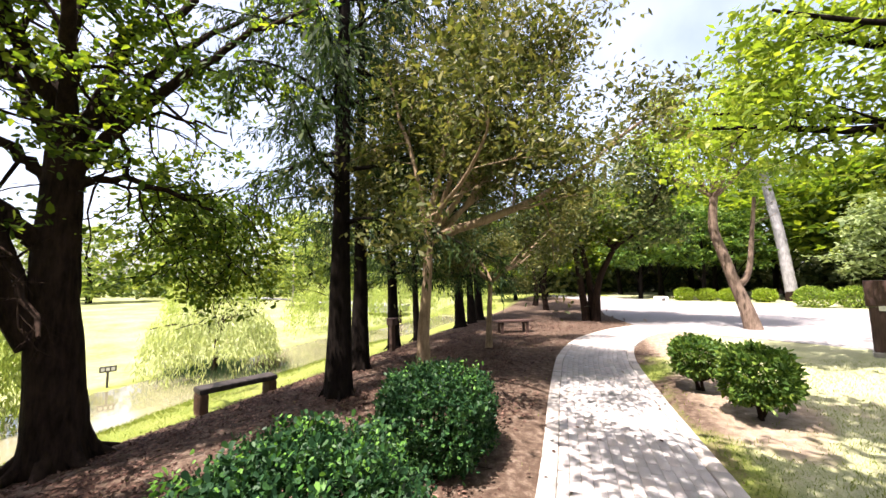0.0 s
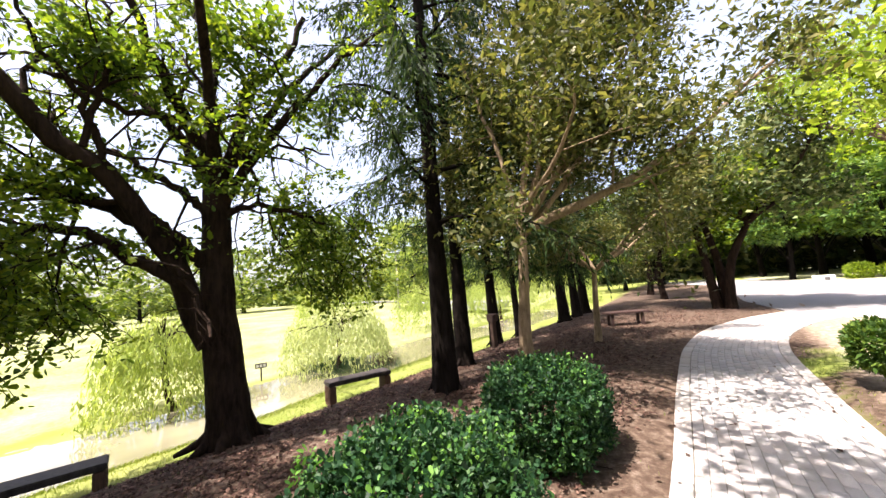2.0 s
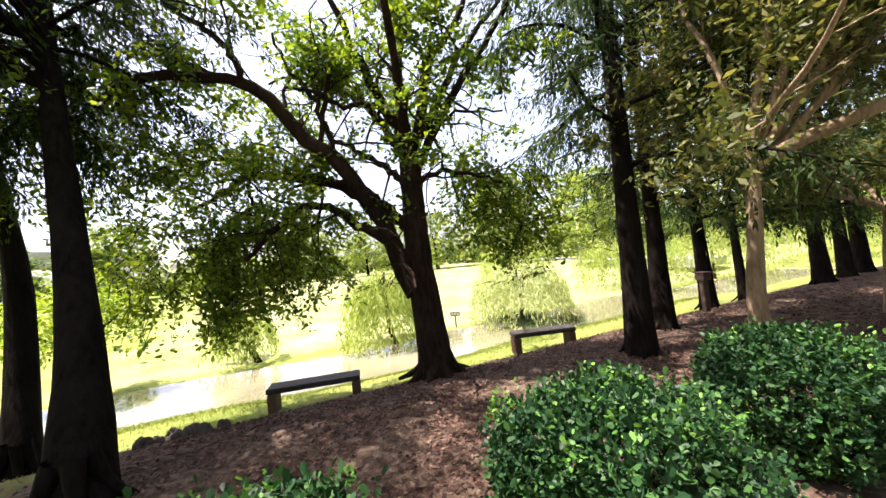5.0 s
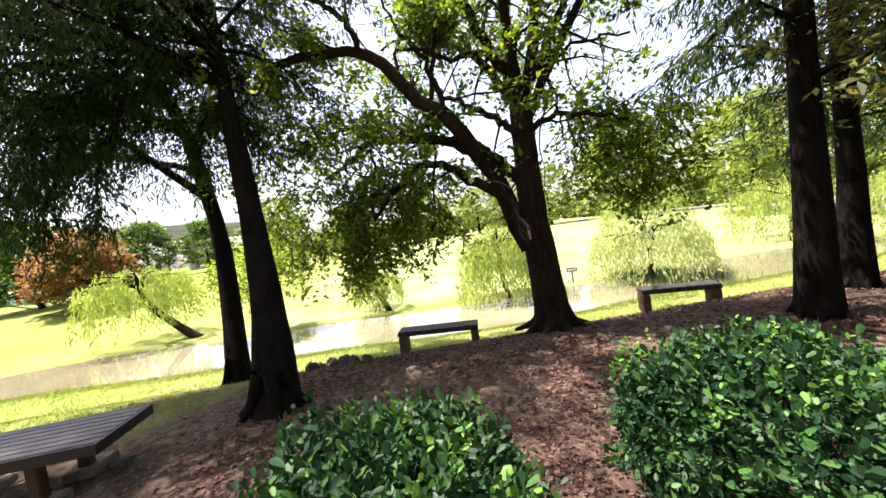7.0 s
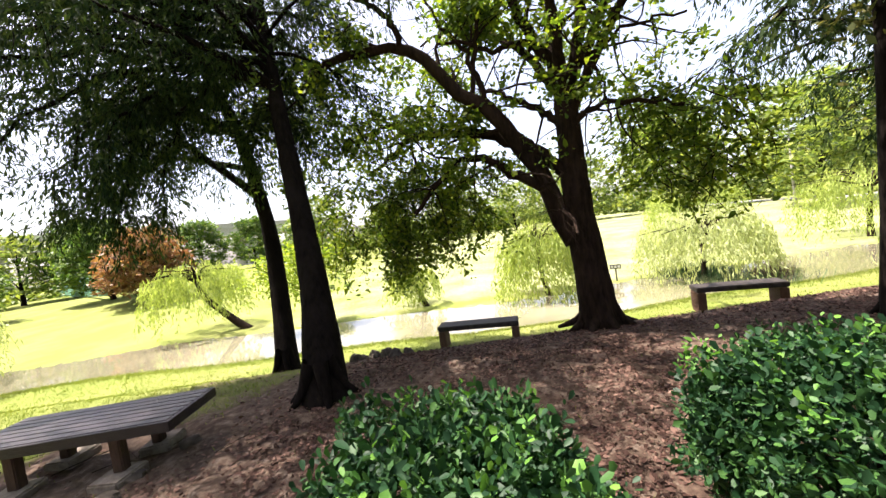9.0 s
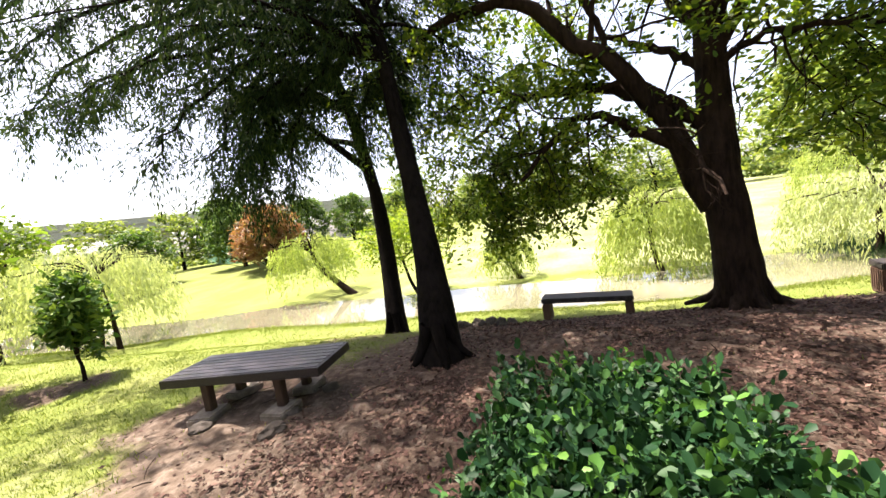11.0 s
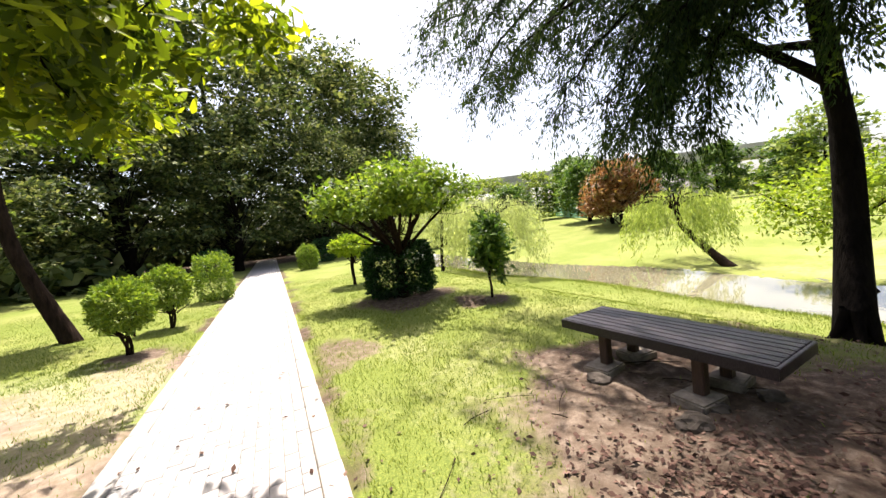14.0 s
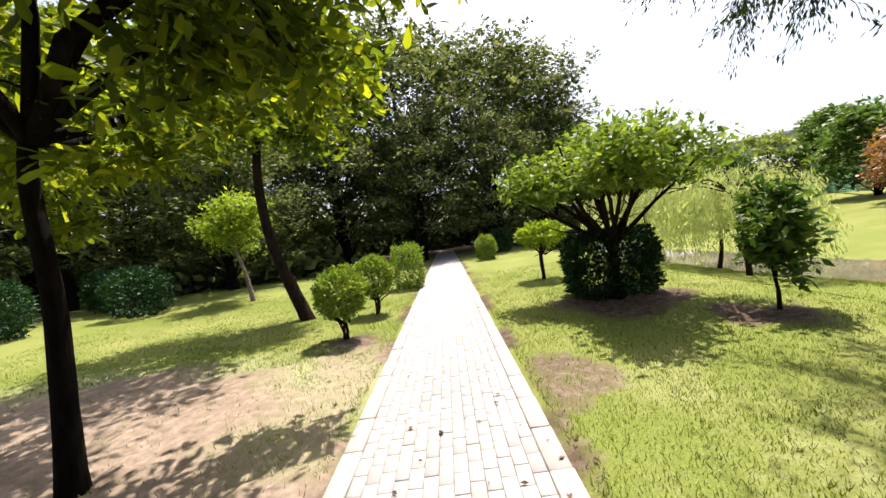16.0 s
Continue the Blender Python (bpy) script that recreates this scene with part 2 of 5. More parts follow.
PAD = plain_noise("worn_pad", (0.13, 0.105, 0.085), (0.28, 0.24, 0.2), 14, 0.95, 0.15, (1, 1, 1), 0.8)
ROCK = plain_noise("rock", (0.03, 0.025, 0.02), (0.11, 0.09, 0.075), 8, 0.9, 0.2, (1, 1, 1), 0.9)
WHITE_PAINT = plain_noise("white_paint", (0.62, 0.62, 0.6), (0.8, 0.8, 0.78), 8, 0.6, 0.3)
FENCE_GREEN = plain_noise("fence_green", (0.12, 0.32, 0.25), (0.2, 0.45, 0.36), 6, 0.7, 0.3)
ASPHALT = plain_noise("far_road", (0.2, 0.2, 0.22), (0.3, 0.3, 0.32), 5, 0.9, 0.2)
TIN = plain_noise("sign_metal", (0.05, 0.05, 0.05), (0.12, 0.11, 0.1), 12, 0.5, 0.4)


# ---------------- mesh helpers ----------------
def mesh_from(name, verts, faces, material, smooth=False):
    me = bpy.data.meshes.new(name)
    verts = np.asarray(verts, dtype=np.float32).reshape(-1, 3)
    faces = np.asarray(faces, dtype=np.int32)
    k = faces.shape[1]
    me.vertices.add(len(verts))
    me.vertices.foreach_set("co", verts.ravel())
    me.loops.add(faces.size)
    me.loops.foreach_set("vertex_index", faces.ravel())
    me.polygons.add(len(faces))
    me.polygons.foreach_set("loop_start", np.arange(0, faces.size, k, dtype=np.int32))
    if smooth:
        me.polygons.foreach_set("use_smooth", np.ones(len(faces), dtype=bool))
    me.update(calc_edges=True)
    me.validate()
    me.materials.append(material)
    return me


def part_mesh(name, me, parent, label=""):
    ob = new(name, me)
    ob.parent = parent
    return tagged(ob, label)


def part(name, bm, material, parent, label="", smooth=False):
    me = bpy.data.meshes.new(name)
    bm.to_mesh(me)
    bm.free()
    for p in me.polygons:
        p.use_smooth = smooth
    me.materials.append(material)
    return part_mesh(name, me, parent, label)


def thing(name, m, label, category, group="", kind=""):
    ob = new(name)
    ob.matrix_world = m
    ob.empty_display_size = 0.2
    return tagged(ob, label, category, group, kind)


def box(bm, size, at=(0, 0, 0), bevel=0.008, turn=(0, 0, 0)):
    ret = bmesh.ops.create_cube(bm, size=1)
    vs = ret["verts"]
    bmesh.ops.scale(bm, vec=size, verts=vs)
    if bevel:
        es = list({e for v in vs for e in v.link_edges})
        vs = list({v for f in bmesh.ops.bevel(bm, geom=es, offset=bevel, segments=2, affect="EDGES")["faces"] for v in f.verts} | {v for v in vs if v.is_valid})
        vs = [v for v in vs if v.is_valid]
    bmesh.ops.transform(bm, matrix=pose(*at, *turn), verts=vs)
    return vs


def boxed(size, at=(0, 0, 0), bevel=0.008, turn=(0, 0, 0)):
    bm = bmesh.new()
    box(bm, size, at, bevel, turn)
    return bm


class Wood:
    """Collects tapered tubes into one mesh."""

    def __init__(self):
        self.v, self.f, self.n = [], [], 0

    def tube(self, pts, radii, sides=8, rough=0.0, rng=None):
        pts = np.asarray(pts, float)
        tang = np.gradient(pts, axis=0)
        tang /= np.linalg.norm(tang, axis=1)[:, None] + 1e-9
        ref = np.array([0.31, 0.87, 0.38])
        a = np.cross(tang, ref)
        a /= np.linalg.norm(a, axis=1)[:, None] + 1e-9
        b = np.cross(tang, a)
        ang = np.linspace(0, 2 * math.pi, sides, endpoint=False)
        r = np.asarray(radii, float)[:, None]
        if rough and rng is not None:
            r = r * (1 + rough * rng.standard_normal((len(pts), sides)))
        ring = pts[:, None, :] + (r * np.cos(ang))[:, :, None] * a[:, None, :] + (r * np.sin(ang))[:, :, None] * b[:, None, :]
        self.v.append(ring.reshape(-1, 3))
        i = np.arange(len(pts) - 1)[:, None] * sides
        j = np.arange(sides)[None, :]
        k = (j + 1) % sides
        self.f.append(np.stack([i + j, i + k, i + sides + k, i + sides + j], -1).reshape(-1, 4) + self.n)
        self.n += ring.shape[0] * sides

    def mesh(self, name, material):
        return mesh_from(name, np.concatenate(self.v), np.concatenate(self.f), material, True)


def smooth_line(points, n):
    """A smooth line of n points through a few."""
    p = np.asarray(points, float)
    if len(p) == 2:
        return p[0] + np.linspace(0, 1, n)[:, None] * (p[1] - p[0])
    t = np.linspace(0, len(p) - 1, n)
    i = np.clip(t.astype(int), 0, len(p) - 2)
    f = (t - i)[:, None]
    m = np.gradient(p, axis=0)
    h00, h10, h01, h11 = 2 * f**3 - 3 * f**2 + 1, f**3 - 2 * f**2 + f, -2 * f**3 + 3 * f**2, f**3 - f**2
    return h00 * p[i] + h10 * m[i] + h01 * p[i + 1] + h11 * m[i + 1]


def bough(rng, p, d, length, n=6, wander=0.25, lift=0.0):
    pts, q, d = [np.array(p, float)], np.array(p, float), np.array(d, float)
    for _ in range(n):
        d = d + wander * rng.standard_normal(3) * 0.5 + np.array([0, 0, lift / n])
        d /= np.linalg.norm(d)
        q = q + d * length / n
        pts.append(q)
    return np.array(pts)


def leaf_mesh(name, rng, where, size, material, aspect=0.5, droop=0.0, flat=0.0, jitter=0.35, axis=None, rounded=False):
    """One folded blade of four corners at each place."""
    n = len(where)
    d = rng.standard_normal((n, 3)) if axis is None else axis + 0.45 * rng.standard_normal((n, 3))
    d[:, 2] = d[:, 2] * (1 - flat) - droop
    d /= np.linalg.norm(d, axis=1)[:, None] + 1e-9
    up = rng.standard_normal((n, 3)) * (1 - 0.6 * flat)
    up[:, 2] += 0.8 + flat
    side = np.cross(d, up)
    side /= np.linalg.norm(side, axis=1)[:, None] + 1e-9
    nor = np.cross(side, d)
    s = size * (1 + jitter * rng.standard_normal(n)).clip(0.45, 1.9)[:, None]
    w = s * aspect * 0.5
    base = where
    tip = where + d * s
    mid = where + d * s * 0.48 + nor * s * 0.07
    if rounded:
        lo, hi = where + d * s * 0.3 + nor * s * 0.06, where + d * s * 0.76 + nor * s * 0.05
        verts = np.stack([base, lo + side * w * 0.72, hi + side * w, tip, hi - side * w, lo - side * w * 0.72], 1).reshape(-1, 3)
        k = np.arange(n, dtype=np.int32)[:, None] * 6
        return mesh_from(name, verts, np.concatenate([k + np.array([0, 1, 2, 3]), k + np.array([0, 3, 4, 5])]), material)
    verts = np.stack([base, mid + side * w, tip, mid - side * w], 1).reshape(-1, 3)
    faces = np.arange(n * 4, dtype=np.int32).reshape(-1, 4)
    return mesh_from(name, verts, faces, material)


def scatter(rng, pts, per, sigma, squash=0.7):
    c = np.repeat(np.asarray(pts, float), per, axis=0)
    return c + rng.standard_normal(c.shape) * sigma * np.array([1, 1, squash])


def branch_out(rng, wood, tips, line, r0, level, count, length, spread, lift, keep=0.35, sides=6, wander=0.35):
    """Side branches along a limb; the tips collect places for leaves."""
    n = len(line)
    for c in range(count):
        u = keep + (1 - keep) * (c + rng.random()) / count
        i = min(int(u * (n - 1)), n - 2)
        t = line[i + 1] - line[i]
        t /= np.linalg.norm(t) + 1e-9
        d = t * 0.6 + spread * rng.standard_normal(3)
        d[2] += lift * 0.3
        d /= np.linalg.norm(d)
        ln = length * (1.15 - 0.5 * u) * (0.7 + 0.6 * rng.random())
        sub = bough(rng, line[i], d, ln, 5, wander, lift)
        r = r0 * (1 - 0.75 * u) * 0.55
        wood.tube(sub, np.linspace(r, r * 0.3, len(sub)), sides)
        if level > 0:
            branch_out(rng, wood, tips, sub, r, level - 1, max(3, count - 1), length * 0.52, spread, lift, 0.3, 4, wander)
        else:
            tips.extend(sub[2:])
        tips.append(sub[-1])


# ---------------- plan ----------------
CENTRE = [(0, -40), (0, -30), (0, -20), (0, -10), (0, -4), (0, 0), (-0.13, 3.4), (-0.33, 6.3), (-0.42, 9.1), (-0.12, 11.4), (0.75, 13.6), (1.9, 15.2), (2.9, 16.4)]
HALF = 0.815
_line = smooth_line([(x, y, 0) for x, y in CENTRE], 600)[:, :2]
_seg = np.concatenate([[0], np.cumsum(np.linalg.norm(np.diff(_line, axis=0), axis=1))])


def along(s):
    """Place and heading on the path's centre line, s metres from its far end."""
    x, y = np.interp(s, _seg, _line[:, 0]), np.interp(s, _seg, _line[:, 1])
    x2, y2 = np.interp(s + 0.05, _seg, _line[:, 0]), np.interp(s + 0.05, _seg, _line[:, 1])
    return x, y, math.atan2(y2 - y, x2 - x)


def from_path(x, y):
    """Distance from the path's centre line."""
    cx = np.interp(y, _line[:, 1], _line[:, 0])
    return np.abs(np.asarray(x) - cx)


def step(a, b, v):
    t = np.clip((np.asarray(v, float) - a) / (b - a), 0, 1)
    return t * t * (3 - 2 * t)


def lie(x, y):
    """Height of the ground."""
    x, y = np.asarray(x, float), np.asarray(y, float)
    shore = 0.35 * np.sin(y * 0.31 + 1.0) + 0.18 * np.sin(y * 0.83)
    prof = np.interp(-x + shore * step(7.5, 9, -x) * (1 - step(13, 16, -x)), [4.4, 5.3, 5.9, 6.4, 7.0, 8.2, 9.2, 9.5, 10.5, 11.6, 11.8, 13, 17, 24, 34, 60],
                     [0.0, -0.06, -0.16, -0.36, -0.5, -0.66, -0.84, -1.0, -1.08, -0.97, -0.8, -0.78, -0.6, 0.0, 0.5, 0.8])
    prof = prof * (1 - step(26, 34, y))
    right = 0.05 * np.clip(x - 1.2, 0, 14) * step(-3, -8, y)
    return prof + right


def h(x, y):
    return float(lie(x, y))


def dry_lit_at(x, y):
    """How dry the lawn is, 0 to 1, with the paleness of strong sun put in too."""
    x, y = np.asarray(x, float), np.asarray(y, float)
    out = 0.62 * step(0.6, 1.2, x) * step(0.5, 3.5, y)
    out = np.maximum(out, 0.55 * step(0.6, 1.0, x) * (1 - step(5, 9, x)) * step(-10, -7, y) * (1 - step(-3, 0, y)))
    # lawn by the table and far bank: sunlit brightness put into the colour
    out = np.maximum(out, 0.25 * step(-4.5, -2.5, x) * (1 - step(-1.1, -0.7, x)) * step(-8.5, -6, y) * (1 - step(-3, -1, y)))
    return np.maximum(out, 0.4 * step(-11.5, -13, x) * step(-11, -2, y))


def bare_at(x, y):
    """How bare of grass the ground is, 0 to 1."""
    x, y = np.asarray(x, float), np.asarray(y, float)
    x, y = x + 0.2 * np.sin(2.7 * y + 1.3 * np.sin(4.1 * x)) * step(0.9, 1.3, from_path(x, y)), y + 0.25 * np.sin(3.3 * x + 1.5 * np.sin(2.9 * y))
    strip = step(-7.3, -6.2, x) * step(-0.6, -0.8, x) * step(-4.9, -3.3, y) * (1 - step(40, 46, y)) * (1 - 0.9 * step(-2.6, -1.3, x) * step(-1.2, -3.4, y))
    strip = np.maximum(strip, step(-5.2, -4.2, x) * (1 - step(-2.9, -1.9, x)) * step(-4.9, -4.1, y) * step(4, 2, y) * 0.95)
    def spot(cx, cy, rx, ry, v=1.0):
        return v * np.clip(1.5 - ((x - cx) / rx) ** 2 - ((y - cy) / ry) ** 2, 0, 1)
    out = strip
    for s in (spot(3.9, -6.3, 2.4, 1.7, 0.8), spot(2.0, -4.4, 1.8, 1.4, 0.75), spot(-1.25, -6.3, 0.4, 0.7, 0.6), spot(1.25, 6.2, 0.8, 1.9, 0.85), spot(-3.1, -9.1, 1.1, 1.1, 0.85), spot(-4.35, -7.4, 0.6, 0.6, 0.8), spot(1.7, -8.8, 0.45, 0.45, 0.9), spot(3.2, 6.8, 1.2, 0.8, 0.3), spot(1.3, -7.2, 0.5, 2.2, 0.5)):
        out = np.maximum(out, s)
    out = out * (1 - 0.55 * np.clip(1.4 - ((x + 5.3) / 1.0) ** 2 - ((y + 3.3) / 1.1) ** 2, 0, 1))
    out = np.maximum(out, 0.85 * step(-27, -33, y) * step(-16, -10, x))
    out = np.maximum(out, 0.95 * step(8, 10, y) * (1 - step(22, 26, y)) * step(-1.2, -0.7, x) * (1 - step(1.5, 2.5, x)))
    # worn edge along the kerbs
    worn = (1 - step(0.88, 1.2, from_path(x, y))) * np.clip(0.5 + 0.45 * np.sin(y * 2.2 + np.sin(y * 5.1)), 0, 1) * (y < 14)
    return np.maximum(out, 0.85 * worn)


# ---------------- ground, water, paths ----------------
def spaced(lo, hi, fine, reach):
    mid = list(np.arange(lo, hi, fine))
    out, stepw, a, b = [], fine, lo, hi
    left, right = [], []
    while a > -reach:
        stepw *= 1.28
        a -= stepw
        left.append(a)
    stepw = fine
    while b < reach:
        right.append(b)
        stepw *= 1.28
        b += stepw
    return np.array(left[::-1] + mid + right + [b])


def build_ground():
    xs, ys = spaced(-13.0, 7.0, 0.13, 900), spaced(-17.0, 13.0, 0.14, 900)
    gx, gy = np.meshgrid(xs, ys)
    rng = np.random.default_rng(5)
    z = lie(gx, gy)
    near = (np.abs(gx) < 30) & (np.abs(gy) < 40)
    z = z + near * (0.005 + 0.009 * bare_at(gx, gy)) * rng.standard_normal(z.shape) * step(0.9, 1.3, from_path(gx, gy))
    z = z - 0.035 * (1 - step(0.82, 1.0, from_path(gx, gy))) * (gy < 16.2) * (gy > -40)
    n, k = gx.shape
    i = np.arange(n - 1)[:, None] * k + np.arange(k - 1)[None, :]
    faces = np.stack([i, i + 1, i + k + 1, i + k], -1).reshape(-1, 4)
    me = mesh_from("ground", np.stack([gx, gy, z], -1), faces, GROUND, True)
    at = me.attributes.new("bare", "FLOAT", "POINT")
    at.data.foreach_set("value", bare_at(gx, gy).ravel().astype(np.float32))
    at = me.attributes.new("dry", "FLOAT", "POINT")
    at.data.foreach_set("value", dry_lit_at(gx, gy).ravel().astype(np.float32))
    tagged(new("ground", me), "park lawn and bare leaf-strewn earth under the trees", "ground", kind="structure")


build_ground()


def slab(name, outline, z, thick, material, label, category):
    bm = bmesh.new()
    top = [bm.verts.new((x, y, z)) for x, y in outline]
    f = bm.faces.new(top)
    ret = bmesh.ops.extrude_face_region(bm, geom=[f])
    for v in ret["geom"]:
        if isinstance(v, bmesh.types.BMVert):
            v.co.z -= thick
    bmesh.ops.recalc_face_normals(bm, faces=bm.faces)
    bmesh.ops.triangulate(bm, faces=bm.faces)
    me = bpy.data.meshes.new(name)
    bm.to_mesh(me)
    bm.free()
    me.materials.append(material)
    return tagged(new(name, me), label, category, kind="structure")


slab("water", [(-14, -60), (-8.0, -60), (-8.0, 27), (-14, 27)], -0.8, 0.02, WATER, "shallow murky stream reflecting the bright sky", "water")
slab("plaza", [(1.55, 14.1), (4.3, 12.3), (8, 10), (20, 4), (30, 12), (14, 21.2), (9.8, 23), (6.4, 28.5), (2, 37), (-2, 45), (-6, 43), (-1.2, 33), (-0.1, 24), (0.1, 19.5), (0.95, 15.4)], 0.012, 0.03, PLAZA, "broad pale grey paved park drive in the sun", "pavement")
slab("far_road", [(-60, 38), (-60, 45), (-14, 25.5), (-13.5, 22.5)], 0.1, 0.5, ASPHALT, "grey asphalt lane across the lawn", "road")


def build_path():
    path = tagged(new("pavement"), "footpath of grey concrete pavers with pale kerb stones", "path", kind="structure")
    end = float(np.interp(16.2, _line[:, 1], _seg))
    bed_l, bed_r = [], []
    for s in np.arange(0, end, 0.3):
        x, y, a = along(s)
        nx, ny = -math.sin(a), math.cos(a)
        bed_l.append((x + nx * (HALF - 0.01), y + ny * (HALF - 0.01), -0.012))
        bed_r.append((x - nx * (HALF - 0.01), y - ny * (HALF - 0.01), -0.012))
    k = len(bed_l)
    part_mesh("bed", mesh_from("bed", np.array(bed_l + bed_r), np.array([(i, i + 1, k + i + 1, k + i) for i in range(k - 1)]), JOINT), path)

    def piece(lx, ly, lz, bev):
        bx, by = lx / 2, ly / 2
        v = [(-bx, -by, -lz), (bx, -by, -lz), (bx, by, -lz), (-bx, by, -lz), (-bx, -by, -bev), (bx, -by, -bev), (bx, by, -bev), (-bx, by, -bev),
             (-bx + bev, -by + bev, 0), (bx - bev, -by + bev, 0), (bx - bev, by - bev, 0), (-bx + bev, by - bev, 0)]
        f = [(0, 1, 5, 4), (1, 2, 6, 5), (2, 3, 7, 6), (3, 0, 4, 7), (4, 5, 9, 8), (5, 6, 10, 9), (6, 7, 11, 10), (7, 4, 8, 11), (8, 9, 10, 11)]
        return np.array(v), np.array(f)

    rng = np.random.default_rng(11)
    bv, bf = piece(0.194, 0.0965, 0.03, 0.004)
    kv, kf = piece(0.49, 0.155, 0.06, 0.008)
    brick_me, kerb_me = mesh_from("brick", bv, bf, PAVER), mesh_from("kerb", kv, kf, KERB)
    rest_v, rest_f, kn_v, kn_f = [], [], [], []
    cols = 13
    pieces = []
    for r in range(int(end / 0.2)):
        for c in range(cols):
            s = (r + 0.5 + (0.5 if c % 2 else 0)) * 0.2
            x, y, a = along(s)
            off = (c - (cols - 1) / 2) * 0.1
            px, py = x - math.sin(a) * off, y + math.cos(a) * off
            m = Matrix.Translation((px, py, 0.001 + rng.normal(0, 0.0013))) @ Euler((rng.normal(0, 0.006), rng.normal(0, 0.006), a + rng.normal(0, 0.008))).to_matrix().to_4x4()
            if -6.2 < py < -3.95 or 2.4 < py < 4.0:
                pieces.append((m, brick_me, "brick"))
            else:
                w = np.array(m)
                rest_f.append(bf + 12 * len(rest_v))
                rest_v.append(bv @ w[:3, :3].T + w[:3, 3])
    for side in (-1, 1):
        for r in range(int(end / 0.5)):
            s = (r + 0.5) * 0.5
            x, y, a = along(s)
            off = side * (HALF - 0.08)
            px, py = x - math.sin(a) * off, y + math.cos(a) * off
            m = Matrix.Translation((px, py, 0.008 + rng.normal(0, 0.003))) @ Euler((0, 0, a + rng.normal(0, 0.006))).to_matrix().to_4x4()
            if -12 < py < 12:
                pieces.append((m, kerb_me, "kerb"))
            else:
                w = np.array(m)
                kn_f.append(kf + 12 * len(kn_v))
                kn_v.append(kv @ w[:3, :3].T + w[:3, 3])
    tagged(part_mesh("brick_field", mesh_from("brick_field", np.concatenate(rest_v), np.concatenate(rest_f), PAVER), path), kind="stuff")
    tagged(part_mesh("kerb_row", mesh_from("kerb_row", np.concatenate(kn_v), np.concatenate(kn_f), KERB), path), kind="stuff")
    for m, me, nm in pieces:
        o = new(nm, me)
        o.parent, o.matrix_world = path, m


build_path()


# ---------------- trees ----------------
def root_flare(rng, tree, bark, x, y, z, r, count=6, reach=0.55):
    for c in range(count):
        a = 2 * math.pi * (c + rng.random() * 0.6) / count
        d = np.array([math.cos(a), math.sin(a), 0])
        p = np.array([x, y, z])
        line = smooth_line([p + d * r * 0.45 + (0, 0, 0.42), p + d * r * 1.05 + (0, 0, 0.13), p + d * (r + reach * (0.5 + 0.6 * rng.random())) + (0, 0, -0.04)], 6)
        w = Wood()
        w.tube(line, np.linspace(r * 0.42, r * 0.1, 6), 7)
        part_mesh("root", w.mesh("root", bark), tree)


def trunk_tube(rng, wood, pts, r0, r1, n=16, flare=1.45, sides=14, rough=0.035):
    line = smooth_line(pts, n)
    u = np.linspace(0, 1, n)
    r = r0 + (r1 - r0) * u + r0 * (flare - 1) * np.exp(-u * 9)
    wood.tube(line, r, sides, rough, rng)
    return line


